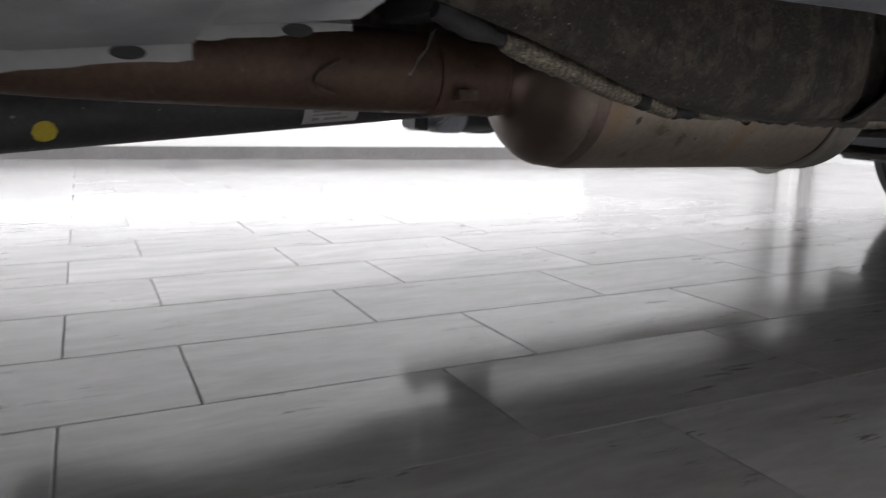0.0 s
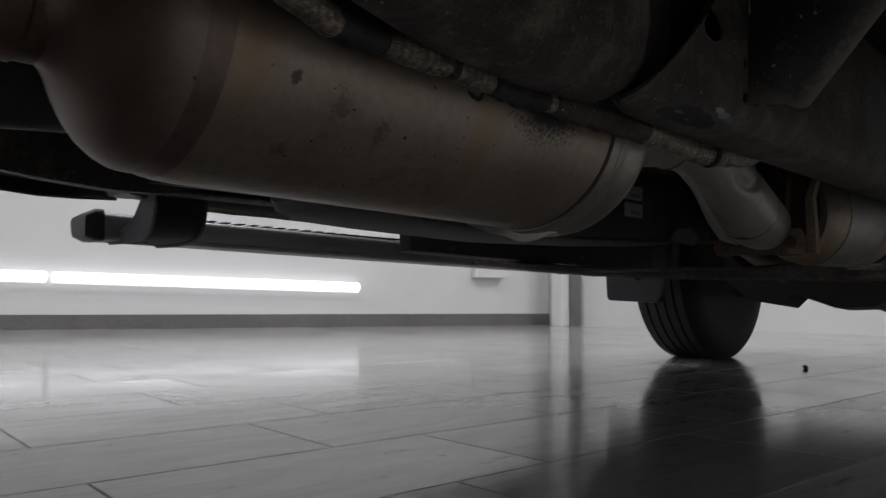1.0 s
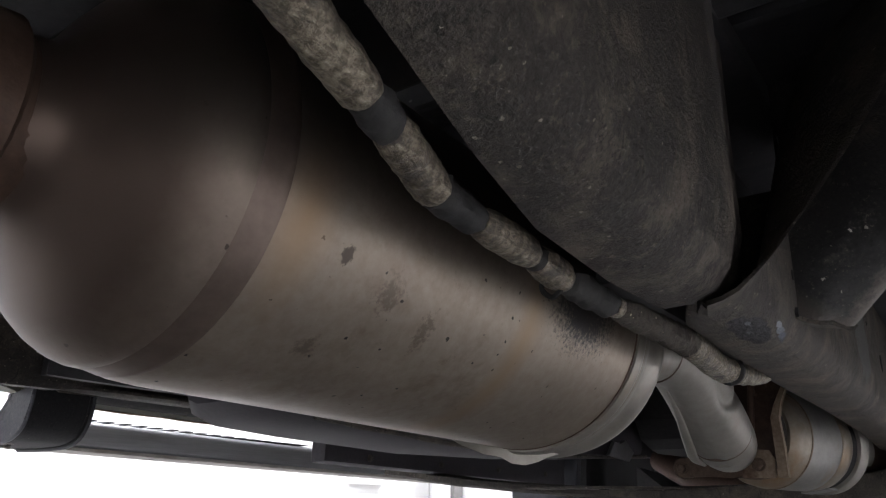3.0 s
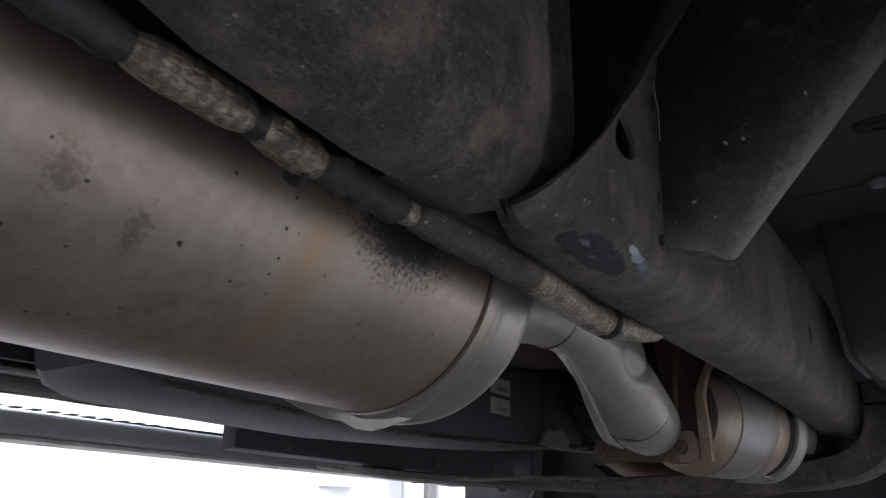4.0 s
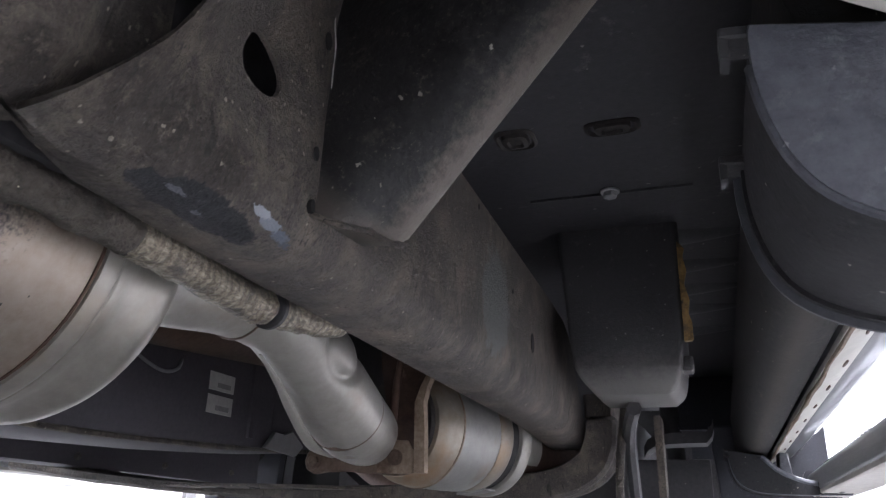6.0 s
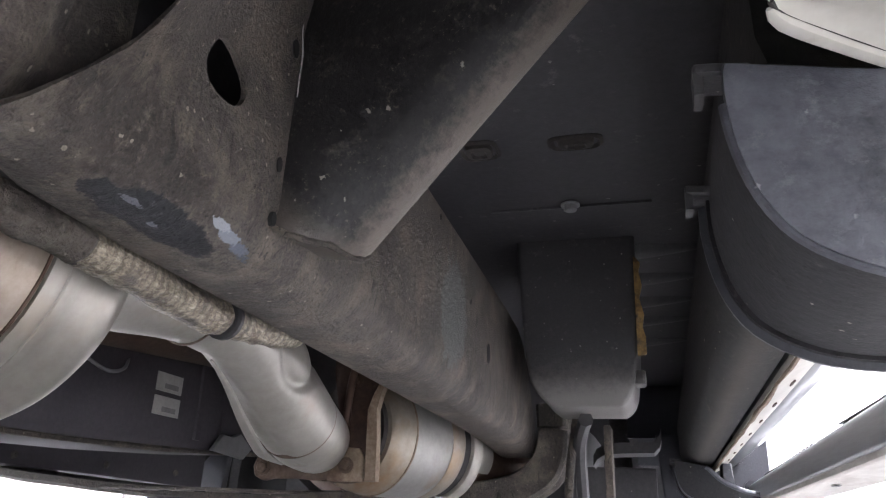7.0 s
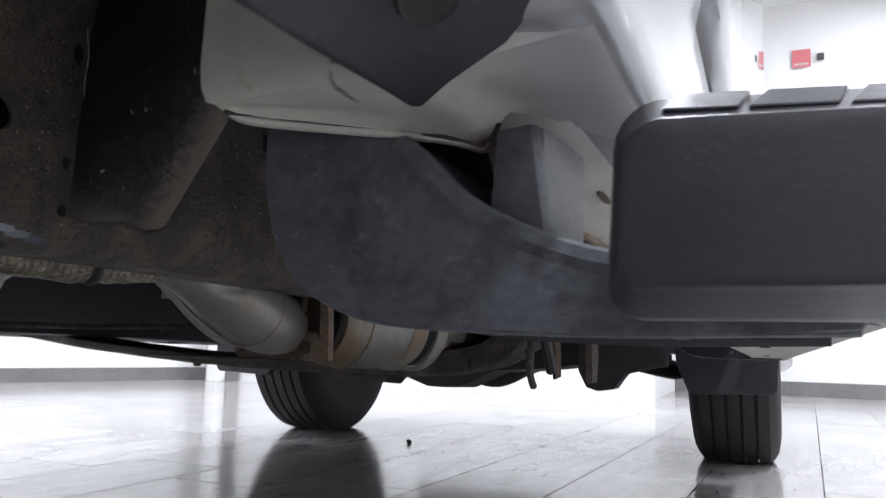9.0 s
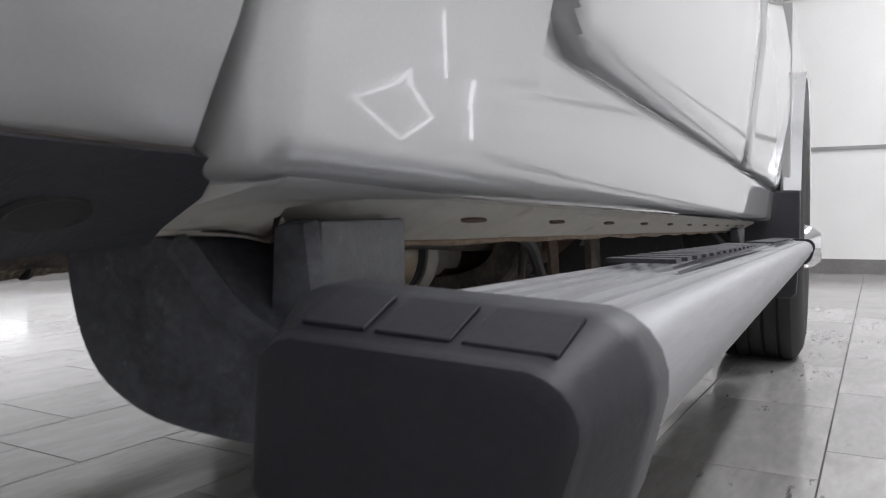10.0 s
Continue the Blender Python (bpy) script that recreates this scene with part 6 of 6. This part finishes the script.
def step_bracket(s, y0, y1, skin_mat):
    """Cast channel bracket from the inner sill down and out to the board."""
    outer = spline([(0.745, 0.486), (0.745, 0.466), (0.748, 0.445), (0.755, 0.424), (0.767, 0.407), (0.787, 0.395), (0.813, 0.388), (0.86, 0.385), (0.92, 0.384), (1.005, 0.386)], 3)
    upper = spline([(1.012, 0.398), (0.95, 0.408), (0.905, 0.417), (0.873, 0.429), (0.850, 0.442), (0.835, 0.456), (0.823, 0.468), (0.815, 0.473)], 3)
    dz = board_z((y0 + y1) / 2) * 0.9
    outline = [(s * x, z + dz) for x, z in outer] + [(s * x, z + dz) for x, z in upper]
    bracket = part("step_bracket", prism(outline, "y", y0, y0 + 0.007, 0.0012, 1), skin_mat, truck, "blue-grey cast running board bracket", True)
    # web and channel floor take the tone darkened for shade
    part("front_web", prism(outline, "y", y1 - 0.006, y1, 0.0012, 1), WEB_SHADE, bracket, "front web of the bracket, coloured dark as shade", True)
    # floor of the channel, a little up from the rims
    inner = [(x + 0.002 * max(0.0, min(1.0, (0.83 - x) / 0.08)), z + 0.0022) for x, z in outer]
    secs = [[(s * x, y0 + 0.006, z + dz), (s * x, y1 - 0.005, z + dz), (s * x, y1 - 0.005, z + 0.006 + dz), (s * x, y0 + 0.006, z + 0.006 + dz)] for x, z in inner]
    part("channel_floor", loft(secs), WEB_SHADE, bracket, "dusty channel floor, coloured dark as shade", True)
    top = [[(s * x, y0 + 0.003, z + dz - 0.006), (s * x, y1 - 0.003, z + dz - 0.002), (s * x, y1 - 0.003, z + dz + 0.006), (s * x, y0 + 0.014, z + dz + 0.004), (s * x, y0 + 0.005, z + dz + 0.0015)] for x, z in upper]
    part("channel_top", loft(top), skin_mat, bracket, "upper skin of the bracket", True)
    # double rim along the front edge
    rim = []
    for k, (x, z) in enumerate(outer[1:]):
        ax, az = outer[k]
        bx, bz = outer[min(k + 2, len(outer) - 1)]
        n = math.hypot(bx - ax, bz - az)
        ox, oz = (bz - az) / n, -(bx - ax) / n
        rim.append([(s * (x + ox * 0.0005), y1 - 0.001, z + dz + oz * 0.0005), (s * (x + ox * 0.004), y1 + 0.001, z + dz + oz * 0.004), (s * (x + ox * 0.004), y1 + 0.004, z + dz + oz * 0.004), (s * (x - ox * 0.003), y1 + 0.004, z + dz - oz * 0.003), (s * (x - ox * 0.003), y1 - 0.001, z + dz - oz * 0.003)])
    part("edge_rim", loft(rim), PLASTIC, bracket, "thin edge rim", True)
    part("upper_rim", sweep([(s * x, y0 + 0.005, z + dz - 0.003, 0.0070) for x, z in upper[:-1]], 8, 1), CAST, bracket, "rounded upper edge", True)
    part("lower_rim", sweep([(s * x, y0 + 0.004, z + dz + 0.001, 0.003) for x, z in outer[3:]], 8, 1), CAST, bracket, "rounded lower edge", True)
    # square sheet clips hooked over the inner edge
    for y in (y0 + 0.014, y1 - 0.005):
        clip = part("clip", bevelled(loft([[(s * x, y - h, z + dz), (s * x, y + h, z + dz), (s * x, y + h, z + dz + 0.006), (s * x, y - h, z + dz + 0.006)] for x, h, z in ((0.7335, 0.008, 0.4845), (0.738, 0.0095, 0.4835), (0.748, 0.0095, 0.4825), (0.757, 0.008, 0.4825))]), 0.0012, 1), BOX_PLASTIC, bracket, "square black clip")
        part("clip_hook", loft([[(s * 0.7335, y - 0.008, z + dz), (s * 0.7375, y - 0.008, z + dz), (s * 0.7375, y + 0.006, z + dz), (s * 0.7335, y + 0.006, z + dz)] for z in (0.4750, 0.4855)]), BOX_PLASTIC, clip)
    part("slot_tab", box(s * 0.895, s * 0.911, y0 + 0.034, y0 + 0.050, 0.3835 + dz, 0.3872 + dz, 0.001), FRAME, bracket, "dusty tab beside a slot")
    for x in (0.858, 0.937):
        bolt("bracket_bolt", (s * x, y0 + (0.030 if x < 0.9 else 0.066), 0.3874 + dz), (0, 0, -1), 0.0045, FRAME, bracket)
        part("boss", loft([[(s * (x + u * g), y0 + (0.030 if x < 0.9 else 0.066) + w * g, z + dz) for u, w in ((-0.034, -0.012), (0.0, 0.010), (0.034, -0.012))] for g, z in ((1.0, 0.3876), (0.7, 0.3862))]), FRAME, bracket, "dusty raised boss")
    block = part("mount_block", bevelled(loft([[(s * x0, y, z0 + dz), (s * x1, y, z0 + dz), (s * x1, y, z1 + dz), (s * x0, y, z1 + dz)] for y, x0, x1, z0, z1 in ((y0 + 0.028, 0.858, 0.881, 0.415, 0.481), (y0 + 0.096, 0.856, 0.885, 0.415, 0.482))]), 0.003, 2), LIT_BLOCK, bracket, "dirty grey mount block, coloured light as its lit side", True)
    # added sheet over the block's near face, darker to stand for its shade
    part("block_face", bevelled(loft([[(s * 0.856, y0 + 0.020, 0.41 + dz), (s * 0.886, y0 + 0.020, 0.41 + dz), (s * 0.8765, y0 + 0.020, 0.480 + dz), (s * 0.860, y0 + 0.020, 0.478 + dz)], [(s * 0.854, y0 + 0.029, 0.41 + dz), (s * 0.889, y0 + 0.029, 0.41 + dz), (s * 0.879, y0 + 0.029, 0.482 + dz), (s * 0.858, y0 + 0.029, 0.480 + dz)]]), 0.002, 2), CAST, block, "near face of the block, coloured dark as shade", True)


for s in (1, -1):
    step_bracket(s, -2.650, -2.505 if s > 0 else -2.535, CAST)
    # front bracket: same part in the tone darkened for shade
    step_bracket(s, -0.92, -0.74, WEB_SHADE)

# ---- small things in the room ----
pebble = bmesh.new()
bmesh.ops.create_icosphere(pebble, subdivisions=2, radius=0.011)
for v in pebble.verts:
    v.co *= 1 + 0.35 * noise.noise(v.co * 90)
    v.co.z = max(v.co.z * 0.8 + 0.007, 0.0)
    v.co += Vector((-0.303, -0.286, 0))
tagged(part("pebble", pebble, BLACK), "small dark pebble on the tiles", "pebble")
P0 = WA + ALONG * 0.55
tagged(part("wall_box", wall_strip(P0, P0 + ALONG * 0.34, 0.47, 0.56, -0.09, -0.002), WALL), "small white box on the white wall", "box")
red = thing("wall_sign", "small red sign on the white wall", "sign")
part("plate", box(1.26, 1.42, 4.568, 4.580, 3.05, 3.22, 0.003), RED, red)
part("print_bar", box(1.28, 1.40, 4.565, 4.568, 3.07, 3.085), PAPER, red)
tagged(part("call_point", box(1.47, 1.53, 4.55, 4.58, 3.10, 3.16, 0.006), BLACK), "small dark square box on the white wall", "switch")

# ---- floor tiles ----
TW, TL, GAP = 0.3215, 0.605, 0.0032
TURN_F = Matrix.Rotation(radians(-2.6), 4, "Z")
T_ORIGIN = Matrix.Translation((-0.270, -2.519, 0)) @ TURN_F


def tile_mesh():
    """One tile with its top at zero: a slab with a narrow worn chamfer."""
    w, l, c = TW / 2 - GAP / 2, TL / 2 - GAP / 2, 0.0005
    rings = [[(x * (w - i), y * (l - i), z) for x, y in ((-1, -1), (1, -1), (1, 1), (-1, 1))] for z, i in ((-0.003, 0.0), (-c, 0.0), (0.0, c))]
    bm = loft(rings)
    mesh = bpy.data.meshes.new("tile")
    bmesh.ops.recalc_face_normals(bm, faces=bm.faces)
    bm.to_mesh(mesh)
    bm.free()
    mesh.materials.append(TILE)
    return mesh


one = tile_mesh()
corner_list = [v.co.copy() for v in one.vertices]
faces = [tuple(p.vertices) for p in one.polygons]
far_verts, far_faces = [], []
made = 0
for i in range(-26, 16):
    off = 0.0 if i % 2 else 0.2
    for j in range(-10, 15):
        m = T_ORIGIN @ Matrix.Translation(((i + 0.5) * TW, off + (j + 0.5) * TL, 0))
        p = m.translation
        if p.x > 4.4 or p.y > 4.9 or p.y < -6.3 or p.x < -8.2:
            continue
        if -3.4 < p.x < 2.3 and -5.0 < p.y < 2.9 and made < 300 and (p.x > -2.2 or p.y > -3.6):
            t = new("tile", one)
            t.parent = ground_slab
            t.matrix_world = m @ Matrix.Rotation(random.choice((0, math.pi)), 4, "Z")
            made += 1
        else:
            base = len(far_verts)
            far_verts += [m @ v for v in corner_list]
            far_faces += [tuple(base + k for k in f) for f in faces]
mesh = bpy.data.meshes.new("far_tiles")
mesh.from_pydata(far_verts, [], far_faces)
mesh.materials.append(TILE)
rest = new("far_tiles", mesh)
rest.parent = ground_slab
tagged(rest, "grey glazed floor tiles further off", kind="stuff")
